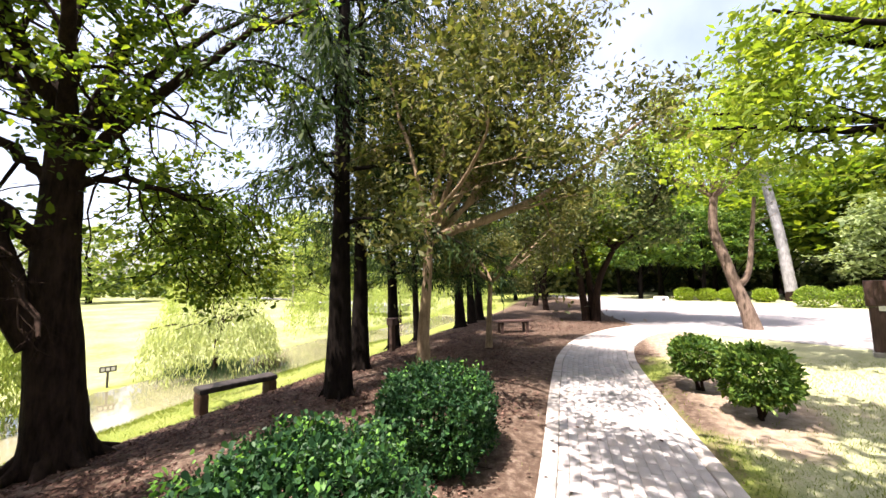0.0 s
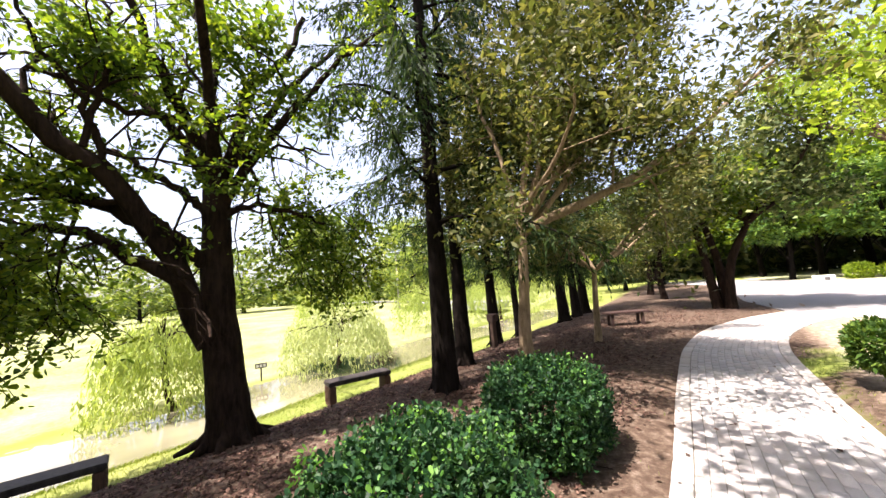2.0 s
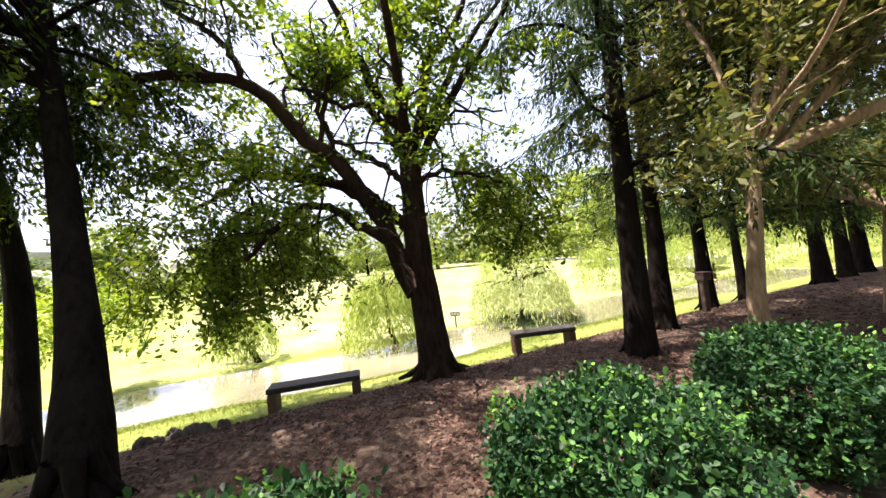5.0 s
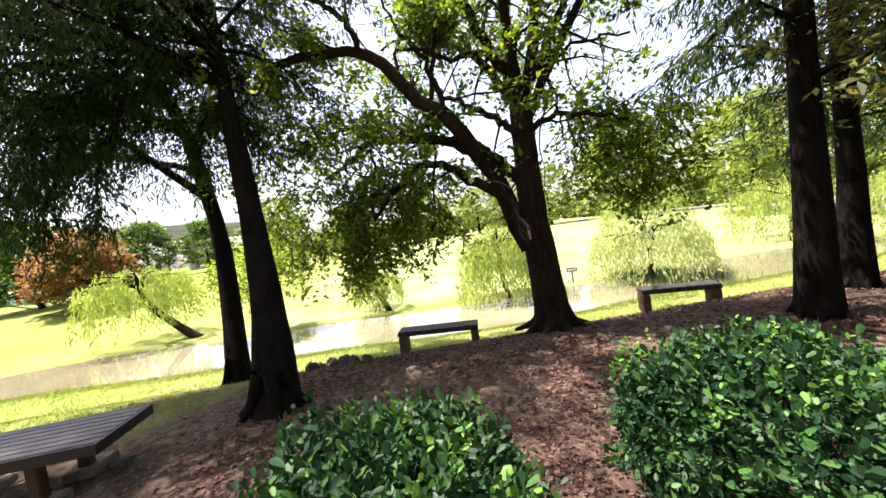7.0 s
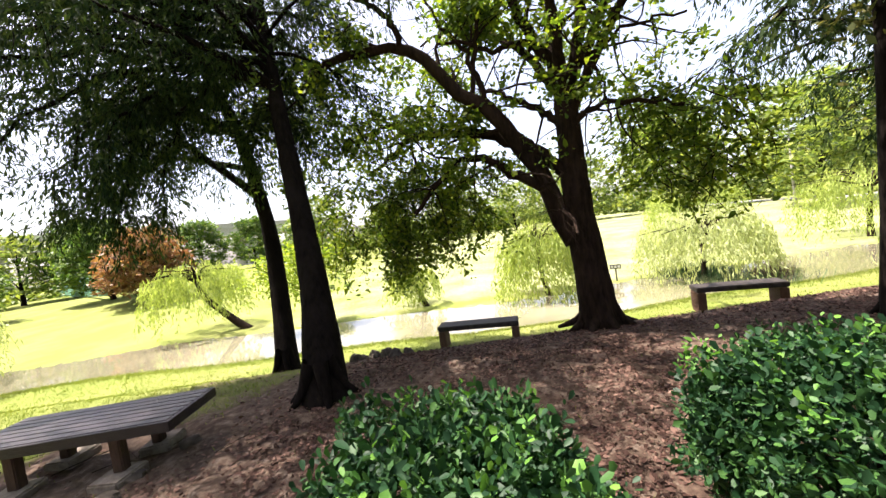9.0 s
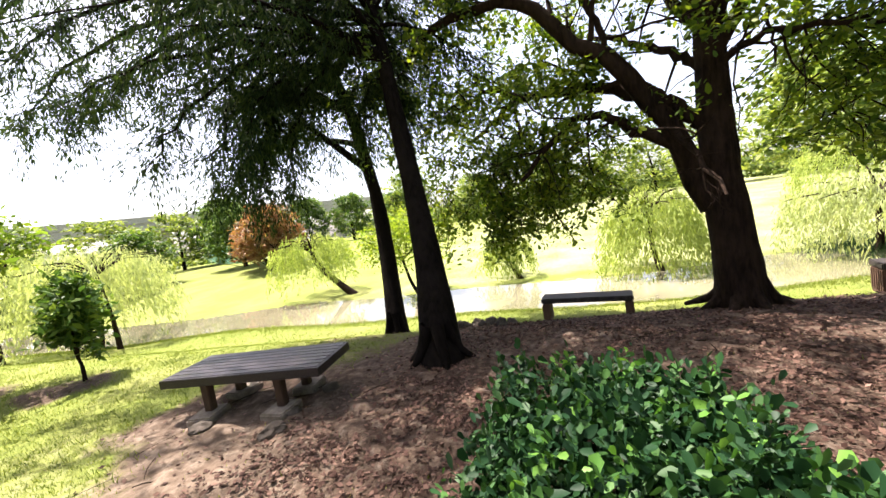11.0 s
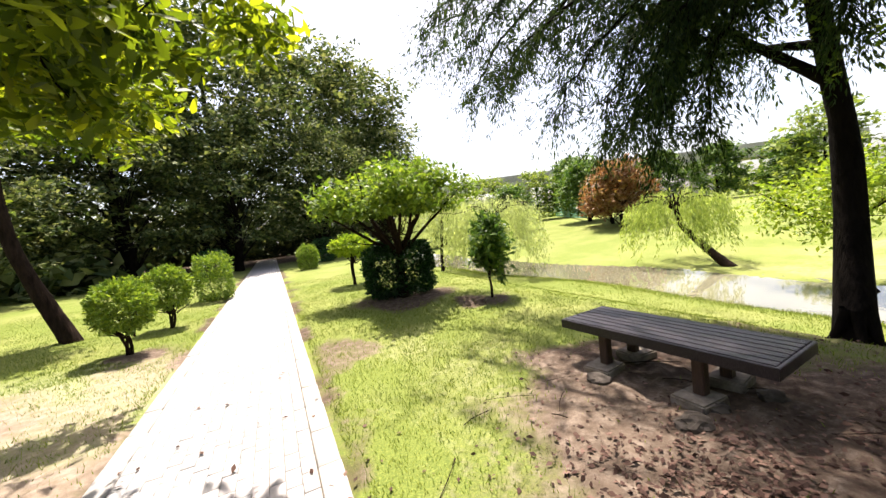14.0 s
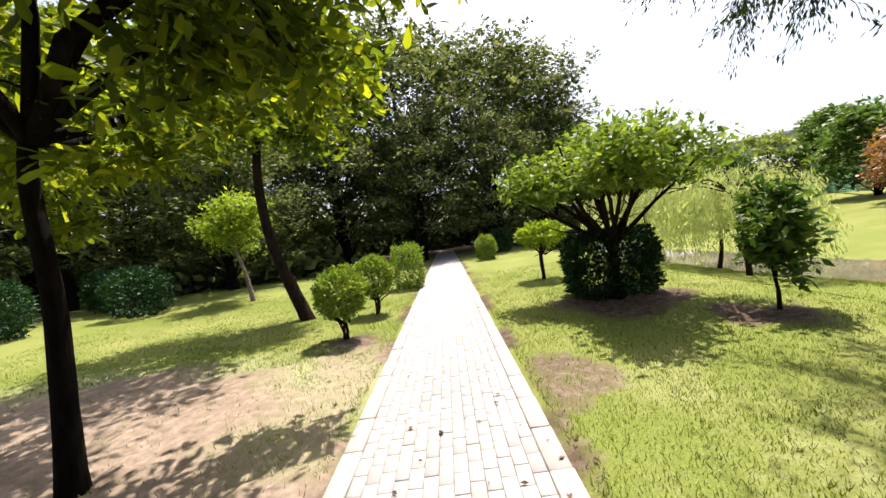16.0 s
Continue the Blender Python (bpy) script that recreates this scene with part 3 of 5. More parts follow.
def big_tree():
    """The spreading old tree by the water."""
    rng = np.random.default_rng(21)
    bx, by = -5.8, 2.05
    bz = h(bx, by)
    tree = thing("tree", pose(0, 0, 0), "old spreading broadleaf tree with dark furrowed trunk", "tree")
    w = Wood()
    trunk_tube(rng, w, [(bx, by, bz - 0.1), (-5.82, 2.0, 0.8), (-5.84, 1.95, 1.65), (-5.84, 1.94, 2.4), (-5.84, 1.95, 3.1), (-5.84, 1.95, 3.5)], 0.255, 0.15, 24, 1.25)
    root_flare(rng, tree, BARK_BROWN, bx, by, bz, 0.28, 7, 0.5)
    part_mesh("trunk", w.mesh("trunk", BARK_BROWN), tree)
    tips = []
    # each limb: radius at its start and end, how many side branches, and the line it follows
    limbs = [
        (0.165, 0.05, 7, [(-5.86, 1.86, 1.2), (-5.92, 1.68, 1.6), (-5.89, 1.37, 2.4), (-5.9, 0.91, 3.18), (-5.97, 0.29, 3.83), (-5.97, -0.15, 4.33), (-6.05, -0.79, 4.51), (-6.16, -1.52, 4.49), (-6.16, -2.0, 4.1)]),
        (0.1, 0.08, 0, [(-5.85, 1.92, 2.2), (-5.87, 1.52, 2.53), (-5.92, 1.03, 3.02)]),
        (0.1, 0.035, 6, [(-5.88, 1.3, 2.72), (-6.2, 0.9, 3.0), (-6.63, 0.23, 3.28), (-7.03, -0.38, 3.4), (-7.39, -0.88, 3.19), (-7.74, -1.35, 2.96)]),
        (0.055, 0.025, 5, [(-6.98, -0.3, 3.38), (-7.26, -0.62, 3.65), (-7.48, -1.0, 3.81), (-7.67, -1.33, 3.69), (-7.88, -1.7, 3.52)]),
        (0.035, 0.015, 5, [(-7.1, -0.45, 3.37), (-7.11, -0.43, 3.0), (-7.12, -0.5, 2.55), (-7.14, -0.62, 2.1)]),
        (0.085, 0.03, 6, [(-5.92, 1.46, 2.1), (-5.97, 1.06, 2.35), (-5.96, 0.8, 2.57), (-5.98, 0.47, 2.67), (-5.98, 0.18, 2.58), (-6.01, -0.18, 2.29), (-6.03, -0.52, 1.94)]),
        (0.07, 0.035, 4, [(-5.84, 1.93, 2.85), (-6.13, 1.65, 3.27), (-6.45, 1.3, 3.65), (-6.79, 0.88, 4.0)]),
        (0.11, 0.045, 6, [(-5.84, 1.95, 3.3), (-5.84, 1.77, 3.92), (-5.84, 1.61, 4.22), (-5.86, 1.4, 4.7), (-5.87, 1.19, 5.15), (-5.91, 0.92, 5.9)]),
        (0.055, 0.02, 5, [(-5.82, 1.74, 3.95), (-5.77, 1.5, 4.16), (-5.85, 0.95, 4.18), (-5.88, 0.51, 4.35), (-5.88, 0.16, 4.41)]),
        (0.11, 0.04, 5, [(-5.84, 1.95, 3.35), (-5.93, 1.92, 4.07), (-6.0, 1.96, 4.67), (-6.04, 2.04, 5.3), (-6.15, 1.96, 6.3)]),
        (0.105, 0.04, 6, [(-5.83, 1.97, 3.3), (-5.72, 2.15, 3.91), (-5.65, 2.23, 4.36), (-5.57, 2.33, 4.89), (-5.35, 2.78, 5.42), (-5.2, 3.04, 6.2)]),
        (0.08, 0.03, 5, [(-5.8, 2.04, 3.55), (-5.74, 2.37, 4.09), (-5.68, 2.7, 4.63), (-5.63, 3.0, 5.15), (-5.52, 3.45, 5.73), (-5.37, 4.02, 6.3)]),
        (0.055, 0.022, 5, [(-5.82, 1.98, 2.85), (-5.65, 2.18, 3.05), (-5.45, 2.48, 3.04), (-5.21, 2.85, 2.94), (-5.01, 3.13, 2.76)]),
        (0.04, 0.015, 5, [(-5.73, 2.23, 3.76), (-5.55, 2.52, 3.93), (-5.37, 2.8, 4.01), (-5.1, 3.32, 3.93)]),
        (0.03, 0.012, 3, [(-5.7, 2.26, 3.8), (-5.57, 2.38, 3.47), (-5.46, 2.37, 3.12), (-5.36, 2.36, 2.74)]),
        (0.05, 0.02, 5, [(-5.88, 0.86, 3.24), (-5.85, 0.72, 3.74), (-5.88, 0.57, 4.23), (-5.96, 0.31, 4.64), (-6.02, 0.07, 5.2)]),
        (0.055, 0.03, 5, [(-5.98, -0.3, 4.38), (-5.75, -0.43, 4.66), (-5.6, -0.74, 4.95), (-5.57, -1.1, 5.1)]),
        (0.04, 0.02, 4, [(-5.9, 0.62, 3.62), (-5.79, 0.82, 4.73), (-5.85, 0.81, 5.44)]),
        (0.08, 0.02, 5, [(-5.84, 1.95, 3.0), (-5.0, 2.3, 3.9), (-4.2, 2.7, 4.6), (-3.3, 3.0, 5.0)]),
        (0.08, 0.02, 5, [(-5.84, 1.92, 3.3), (-4.8, 1.5, 4.6), (-3.8, 1.0, 5.3), (-2.9, 0.4, 5.6)]),
        (0.08, 0.02, 5, [(-5.86, 1.96, 2.7), (-6.8, 2.5, 3.6), (-7.9, 3.0, 4.2), (-8.8, 3.3, 4.3)]),
        (0.08, 0.02, 5, [(-5.86, 1.9, 3.4), (-6.5, 1.4, 4.6), (-7.4, 0.7, 5.4), (-8.2, 0.0, 5.6)]),
    ]
    for r, r1, count, line in limbs:
        lw = Wood()
        pts = smooth_line(line, 18)
        pts[2:] += rng.standard_normal((16, 3)) * 0.022
        lw.tube(pts, r1 + (r - r1) * np.linspace(1, 0, 18) ** 1.2, 9, 0.05, rng)
        if count:
            branch_out(rng, lw, tips, pts, max(0.045, r * 0.7), 2, count, 1.3, 0.62, 0.0, 0.2, 6, 0.42)
        part_mesh("limb", lw.mesh("limb", BARK_BROWN), tree)
    # leafy sprigs that hang from the low limbs: middle, spread and height of each mass
    masses = [(46, (-7.5, -1.9), (0.35, 0.42), (1.0, 2.6)), (130, (-7.2, -0.9), (0.4, 0.38), (0.75, 2.9)), (80, (-6.9, -0.15), (0.35, 0.3), (1.1, 2.6)), (36, (-6.6, 0.6), (0.3, 0.25), (1.3, 2.5)),
              (34, (-5.6, 3.1), (0.3, 0.25), (1.6, 2.9)), (44, (-5.3, 3.75), (0.3, 0.28), (1.45, 3.0)), (30, (-6.4, 3.4), (0.5, 0.5), (2.0, 3.6)), (40, (-6.5, -1.6), (0.5, 0.6), (2.9, 4.6)), (36, (-6.9, -2.5), (0.5, 0.5), (2.6, 4.4)), (40, (-7.0, -0.6), (0.5, 0.6), (3.2, 4.6))]
    sprigs = []
    for n, (x, y), (ex, ey), (z0, z1) in masses:
        for q in range(n):
            lw = Wood()
            v = rng.random()
            p = np.array([rng.normal(x, ex * (0.45 + 0.6 * v)), rng.normal(y, ey * (0.45 + 0.6 * v)), z0 + (z1 - z0) * v + 0.35])
            a = rng.random() * 6.28
            b = bough(rng, p, (0.6 * math.cos(a), 0.6 * math.sin(a), -0.45), rng.uniform(0.45, 0.9), 6, 0.4, -0.7)
            lw.tube(b, np.linspace(0.01, 0.003, 7), 4)
            part_mesh("shoot", lw.mesh("shoot", BARK_BROWN), tree)
            sprigs.extend(b[1:])
    tips = np.array(tips)
    tips = tips[(tips[:, 2] > 2.3)]
    full = np.clip(0.38 + 0.75 * np.sin(tips[:, 0] * 2.1 + tips[:, 2] * 1.7) * np.sin(tips[:, 1] * 2.3 + tips[:, 2] * 1.1), 0.06, 0.8)
    tips = tips[rng.random(len(tips)) < full]
    leaves = np.concatenate([scatter(rng, tips, 7, 0.075, 0.6), scatter(rng, np.array(sprigs), 7, 0.08, 0.7)])
    leaves = leaves[leaves[:, 2] > 0.25]
    part_mesh("crown", leaf_mesh("crown", rng, leaves, 0.08, LEAF_BROAD, 0.5, 0.35, 0.35, rounded=True), tree)


big_tree()


def conifer(name_seed, base, lean, height, r, crown_from, reach, label, density=1.0, mat=LEAF_CONIFER, droop=1.0, fine=1.0, bias=0.0, extra=(), trunk=None, boughs=(), fork=None):
    """A bald-cypress-like tree: straight dark trunk, drooping feathery sprays."""
    rng = np.random.default_rng(name_seed)
    x, y = base
    z = h(x, y)
    tree = thing("conifer", pose(x, y, z), label, "tree", "feathery trees along the bank")
    w = Wood()
    top = np.array([lean[0], lean[1], height])
    foot = np.array([x, y, z])
    course = [(0, 0, -0.12), tuple(top * 0.33), tuple(top * 0.66), tuple(top)] if trunk is None else [tuple(np.array(q) - foot) for q in trunk]
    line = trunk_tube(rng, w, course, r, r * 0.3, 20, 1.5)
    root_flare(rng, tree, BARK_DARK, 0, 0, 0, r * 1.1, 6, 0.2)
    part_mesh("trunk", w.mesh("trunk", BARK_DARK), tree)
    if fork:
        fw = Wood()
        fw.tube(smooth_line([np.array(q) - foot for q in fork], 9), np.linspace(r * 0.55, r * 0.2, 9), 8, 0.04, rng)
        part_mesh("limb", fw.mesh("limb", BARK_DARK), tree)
    sprays, axes = [], []
    per = int(13 * fine)
    count = int(34 * density)
    for c in range(count + len(extra) + len(boughs)):
        u = crown_from + (1 - crown_from) * (c + rng.random()) / count
        p = line[min(int(u * 19), 18)] + (line[min(int(u * 19) + 1, 19)] - line[min(int(u * 19), 18)]) * ((u * 19) % 1)
        a = c * 2.4 + rng.normal(0, 0.3)
        ln = reach * (1.1 - 0.75 * (u - crown_from) / (1 - crown_from)) * (0.7 + 0.5 * rng.random())
        d = np.array([math.cos(a), math.sin(a), 0.35])
        ln *= 1 - bias * math.sin(a)
        hang = 1.0
        if count <= c < count + len(extra):
            z0, d, ln = extra[c - count]
            d, u, hang = np.array(d, float), z0 / height, 1.7
            p = line[int(np.argmin(np.abs(line[:, 2] - z0)))]
        if c < count + len(extra):
            b = bough(rng, p, d / np.linalg.norm(d), ln, 8, 0.16, -0.75 * droop if hang == 1.0 else -0.5)
        else:
            u, hang = 0.5, 1.7
            b = smooth_line([np.array(q) - foot for q in boughs[c - count - len(extra)]], 15)
            b[1:] += rng.standard_normal((14, 3)) * 0.04
        br = r * 0.24 * (1.15 - u) * hang
        lw = Wood()
        lw.tube(b, np.linspace(br + 0.012, 0.006, len(b)), 6)
        for k in range(2, len(b)):
            for q in range(int(7 * fine ** 0.4 * hang)):
                dd = (b[k] - b[k - 1]) / (np.linalg.norm(b[k] - b[k - 1]) + 1e-9) * 0.5 + rng.standard_normal(3) * 0.6
                dd[2] -= 0.25
                tw = bough(rng, b[k], dd / np.linalg.norm(dd), (0.3 + 0.55 * rng.random()) * (1 + 0.15 * (hang - 1)), 4, 0.25, -0.9 * droop)
                if q < 2:
                    lw.tube(tw, np.linspace(0.006, 0.003, 5), 3)
                f = rng.random(per)
                i = np.clip((f * 4).astype(int), 0, 3)
                sprays.append(tw[i] + (tw[i + 1] - tw[i]) * ((f * 4) % 1)[:, None] + rng.standard_normal((per, 3)) * 0.035)
                axes.append(np.repeat((tw[4] - tw[0])[None] / 0.5, per, 0))
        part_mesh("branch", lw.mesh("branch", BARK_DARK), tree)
    part_mesh("crown", leaf_mesh("crown", rng, np.concatenate(sprays), 0.115 / fine ** 0.8, mat, 0.24, 0.5, 0.0, 0.3, np.concatenate(axes)), tree)
    return tree


conifer(31, (-4.25, 4.75), (0.05, 0.1, 0), 11.5, 0.165, 0.24, 2.6, "tall dark-trunked cypress with feathery foliage on bare earth")
conifer(32, (-5.07, 6.47), (-0.1, 0.2, 0), 11, 0.15, 0.24, 2.6, "tall dark-trunked cypress standing behind another one")
conifer(33, (-5.95, 9.4), (-0.2, -0.2, 0), 10.5, 0.145, 0.2, 2.6, "dark-trunked cypress beside a small post on the bank")
conifer(34, (-5.45, 13.85), (-0.4, 0.1, 0), 10, 0.17, 0.2, 2.4, "dark-trunked cypress further along the bank")
conifer(38, (-6.1, 11.2), (-0.3, 0.1, 0), 9.5, 0.1, 0.2, 2.2, "thin dark-trunked cypress behind the tan-barked tree")
conifer(39, (-5.48, 15.42), (-0.3, -0.1, 0), 10, 0.15, 0.2, 2.4, "dark-trunked cypress with a pale scar on the bank")
conifer(35, (-5.5, 16.7), (-0.5, 0.3, 0), 10, 0.17, 0.2, 2.4, "dark-trunked cypress close beside another one on the bank")
conifer(36, (-4.35, -1.68), (0, 0, 0), 9.0, 0.19, 0.66, 3.6, "leaning black-trunked cypress with drooping branches near the low table", 0.85, fine=1.6, bias=0.55,
        trunk=[(-4.33, -1.66, -0.15), (-4.72, -1.75, 0.7), (-5.0, -1.84, 1.4), (-5.22, -1.95, 2.1), (-5.45, -2.07, 2.9), (-5.74, -2.23, 4.0), (-6.05, -2.4, 5.4), (-6.4, -2.6, 7.0), (-6.7, -2.7, 9.0)],
        extra=[(3.9, (0.3, -1, 0.35), 2.6), (4.2, (0.75, -0.6, 0.35), 2.4), (4.5, (0.5, -0.9, 0.45), 2.9), (5.0, (0.2, -1, 0.4), 3.1), (5.4, (0.7, -0.8, 0.4), 3.2), (4.7, (0.9, -0.1, 0.45), 2.4), (5.2, (0.8, 0.4, 0.5), 2.4), (7.8, (1, 0.1, 0.5), 3.4)],
        boughs=[[(-5.75, -2.25, 4.1), (-5.9, -3.0, 4.3), (-5.8, -3.7, 3.9), (-5.7, -4.0, 3.1), (-5.7, -4.1, 2.4)],
                [(-5.75, -2.25, 4.1), (-5.6, -3.0, 4.5), (-5.3, -4.2, 4.6), (-4.8, -5.6, 4.4), (-4.4, -6.7, 4.0)],
                [(-5.6, -2.15, 3.6), (-6.0, -2.6, 3.9), (-6.3, -2.9, 3.7), (-6.4, -3.1, 3.2)],
                [(-5.9, -2.3, 4.7), (-5.5, -3.4, 5.2), (-4.9, -4.9, 5.3), (-4.4, -6.2, 5.0), (-4.1, -7.2, 4.5)],
                [(-5.8, -2.25, 4.3), (-5.7, -3.2, 4.5), (-5.4, -4.4, 4.3), (-5.1, -5.3, 3.7), (-4.9, -5.8, 3.1)],
                [(-5.9, -2.35, 4.9), (-6.4, -2.2, 5.1), (-7.0, -2.0, 4.8), (-7.4, -1.9, 4.2)],
                [(-6.0, -2.4, 5.2), (-5.8, -3.8, 5.3), (-5.4, -5.3, 5.0), (-5.0, -6.4, 4.5), (-4.8, -7.0, 3.9)],
                [(-6.0, -2.4, 5.2), (-5.0, -3.6, 5.6), (-4.2, -5.0, 5.6), (-3.7, -6.1, 5.3), (-3.3, -6.9, 4.8)],
                [(-6.1, -2.45, 5.5), (-5.4, -4.0, 5.9), (-4.7, -5.6, 5.8), (-4.2, -6.9, 5.4), (-3.9, -7.8, 4.9)],
                [(-6.0, -2.4, 5.3), (-5.6, -4.2, 5.4), (-5.1, -5.8, 5.1), (-4.7, -7.0, 4.6), (-4.5, -7.6, 4.0)]])
conifer(37, (-6.41, -3.04), (0, 0, 0), 12.0, 0.15, 0.66, 3.6, "slender leaning cypress whose feathery boughs hang over the lawn", 1.1, fine=1.5, droop=1.1, bias=0.3,
        trunk=[(-6.4, -3.03, -0.6), (-6.75, -3.15, 0.3), (-7.0, -3.22, 1.25), (-7.12, -3.29, 2.2), (-7.1, -3.37, 2.85), (-6.95, -3.44, 3.8), (-6.7, -3.56, 4.45), (-6.41, -3.64, 5.0), (-6.1, -3.9, 6.0), (-5.8, -4.3, 7.4), (-5.6, -4.8, 9.2), (-5.5, -5.2, 11.0), (-5.5, -5.4, 12.5)],
        fork=[(-7.1, -3.36, 2.75), (-6.85, -3.75, 3.2), (-6.6, -4.15, 3.65), (-6.3, -4.6, 4.2)],
        extra=[(3.5, (0.4, -1, 0.3), 1.6), (4.0, (0.6, -0.9, 0.35), 1.9), (4.4, (0.9, -0.5, 0.35), 1.9), (4.8, (0.2, -1, 0.35), 2.2), (5.0, (0.8, 0.5, 0.4), 1.7)],
        boughs=[[(-6.7, -3.6, 4.5), (-6.6, -4.05, 4.75), (-6.2, -4.9, 4.75), (-5.9, -5.5, 4.65), (-5.6, -6.2, 4.2)],
                [(-6.4, -3.65, 5.1), (-6.3, -4.6, 5.3), (-5.95, -5.4, 5.25), (-5.6, -6.2, 5.0), (-5.3, -6.9, 4.5)],
                [(-6.85, -3.75, 3.2), (-6.6, -4.2, 3.7), (-6.3, -4.6, 3.6), (-6.0, -5.0, 3.2), (-5.8, -5.3, 2.7)],
                [(-6.9, -3.45, 3.9), (-6.4, -3.8, 4.1), (-5.9, -4.2, 3.9), (-5.6, -4.5, 3.4), (-5.4, -4.7, 2.8)],
                [(-6.6, -3.6, 4.6), (-6.1, -4.2, 4.5), (-5.7, -4.8, 4.0), (-5.5, -5.2, 3.3), (-5.4, -5.4, 2.5)],
                [(-6.8, -3.5, 4.2), (-6.2, -3.7, 4.4), (-5.6, -3.9, 4.1), (-5.2, -4.1, 3.6), (-5.0, -4.2, 3.0)],
                [(-6.9, -3.45, 4.0), (-6.7, -2.9, 4.3), (-6.5, -2.4, 4.0), (-6.4, -2.1, 3.4)],
                [(-6.7, -3.6, 4.5), (-6.2, -4.0, 4.4), (-5.8, -4.3, 3.7), (-5.6, -4.5, 2.9), (-5.5, -4.6, 2.3)],
                [(-6.6, -3.6, 4.7), (-6.6, -3.0, 5.0), (-6.5, -2.5, 4.8), (-6.4, -2.2, 4.3)]])


def garden_tree(seed, trunk, r, limbs, label, mats, leaf=(0.09, 0.5), per=9, sigma=0.2, levels=2, count=5, length=1.0, spread=0.6, lift=0.25, flat=0.25, droop=0.1, name="tree", group="", flare=1.3, squash=0.7, floor=0.0, forks=(), rounded=False):
    """A tree with a drawn trunk and limbs that grow from its upper part. Coordinates are relative to the foot."""
    rng = np.random.default_rng(seed)
    bark, leafm = mats
    x, y = trunk[0][:2]
    z = h(x, y)
    tree = thing(name, pose(x, y, z), label, "tree", group)
    w = Wood()
    pts = [(a - x, b - y, c if i else -0.1) for i, (a, b, c) in enumerate(trunk)]
    trunk_tube(rng, w, pts, r, r * 0.6, 14, flare, 11)
    tips = []
    part_mesh("trunk", w.mesh("trunk", bark), tree)
    for r2, course in forks:
        fw = Wood()
        b = smooth_line([(a - x, q - y, c - z) for a, q, c in course], 10)
        fw.tube(b, np.linspace(r2, r2 * 0.45, 10), 9, 0.03, rng)
        branch_out(rng, fw, tips, b, r2 * 0.7, levels - 1, count, length, spread, lift, 0.6, 5)
        part_mesh("limb", fw.mesh("limb", bark), tree)
    top = np.array(pts[-1], float)
    for r2, d, ln in limbs:
        d = np.array(d, float)
        lw = Wood()
        b = bough(rng, top - (0, 0, 0.05), d / np.linalg.norm(d), ln, 8, 0.22, lift)
        lw.tube(b, np.linspace(r2, r2 * 0.25, 9), 7, 0.03, rng)
        branch_out(rng, lw, tips, b, r2 * 0.8, levels - 1, count, length, spread, lift, 0.25, 5)
        part_mesh("limb", lw.mesh("limb", bark), tree)
    pos = scatter(rng, tips, per, sigma, squash)
    pos = pos[pos[:, 2] > floor]
    part_mesh("crown", leaf_mesh("crown", rng, pos, leaf[0], leafm, leaf[1], droop, flat, rounded=rounded), tree)
    return tree


def ring(n, tilt, r, ln, seed, jit=0.25):
    rng = np.random.default_rng(seed)
    return [(r, (math.cos(2 * math.pi * (i + rng.random() * 0.5) / n), math.sin(2 * math.pi * (i + rng.random() * 0.5) / n), tilt + rng.normal(0, 0.2)), ln * (1 + jit * rng.normal())) for i in range(n)]


garden_tree(41, [(-3.02, 5.4, 0), (-3.06, 5.43, 0.8), (-3.0, 5.45, 1.6), (-2.95, 5.47, 2.5)], 0.12,
            [(0.085, (1.2, 0.52, 0.55), 4.2), (0.06, (-0.12, -0.05, 1), 3.8), (0.065, (0.12, 0.05, 1), 4.4), (0.06, (0.5, 0.24, 1), 4.8), (0.05, (0.5, 0.25, 1.3), 4.2), (0.05, (0.4, 0.7, 1.2), 4.2), (0.055, (-0.7, 0.3, 0.8), 2.6), (0.05, (0.3, 1, 0.9), 3.4), (0.055, (0.8, 0.5, 0.9), 3.6), (0.055, (0.7, 1.0, 0.75), 3.8), (0.05, (0.5, -0.5, 0.9), 2.6)],
            "slim tan-barked tree with olive leaves on bare earth", (BARK_TAN, LEAF_OLIVE), (0.1, 0.4), 11, 0.2, 3, 5, 1.6, 0.6, 0.25)
garden_tree(42, [(-3.05, 9.4, 0), (-3.0, 9.4, 0.9), (-2.95, 9.45, 1.8)], 0.09,
            ring(6, 0.75, 0.055, 2.9, 5), "small crooked olive-leaved tree beside a wooden bench", (BARK_TAN, LEAF_OLIVE), (0.09, 0.45), 10, 0.2, 3, 4, 0.9)
for k, (x0, x1, x2, y0) in enumerate(((-0.7, -0.87, -1.05, 16.75), (-0.48, -0.5, -0.75, 16.95), (-0.35, -0.15, 0.55, 16.6))):
    garden_tree(43 + k, [(x0, y0, 0), (x1, y0, 1.6), (x2, y0, 3.1)], 0.17,
                ring(5, 0.85, 0.1, 3.2, 50 + k), "dense dark-green tree with several leaning stems", (BARK_BROWN, LEAF_DEEP if k else LEAF_BROAD), (0.17, 0.5), 13, 0.38, 3, 4, 1.6, name="tree", group="cluster of stems")
garden_tree(48, [(-3.0, 22, 0), (-3.1, 22, 1.4), (-2.9, 22.2, 2.6)], 0.16, ring(5, 0.7, 0.1, 2.8, 60), "park tree with olive crown beyond the bench", (BARK_BROWN, LEAF_OLIVE), (0.15, 0.5), 9, 0.34, 3, 4, 1.3)
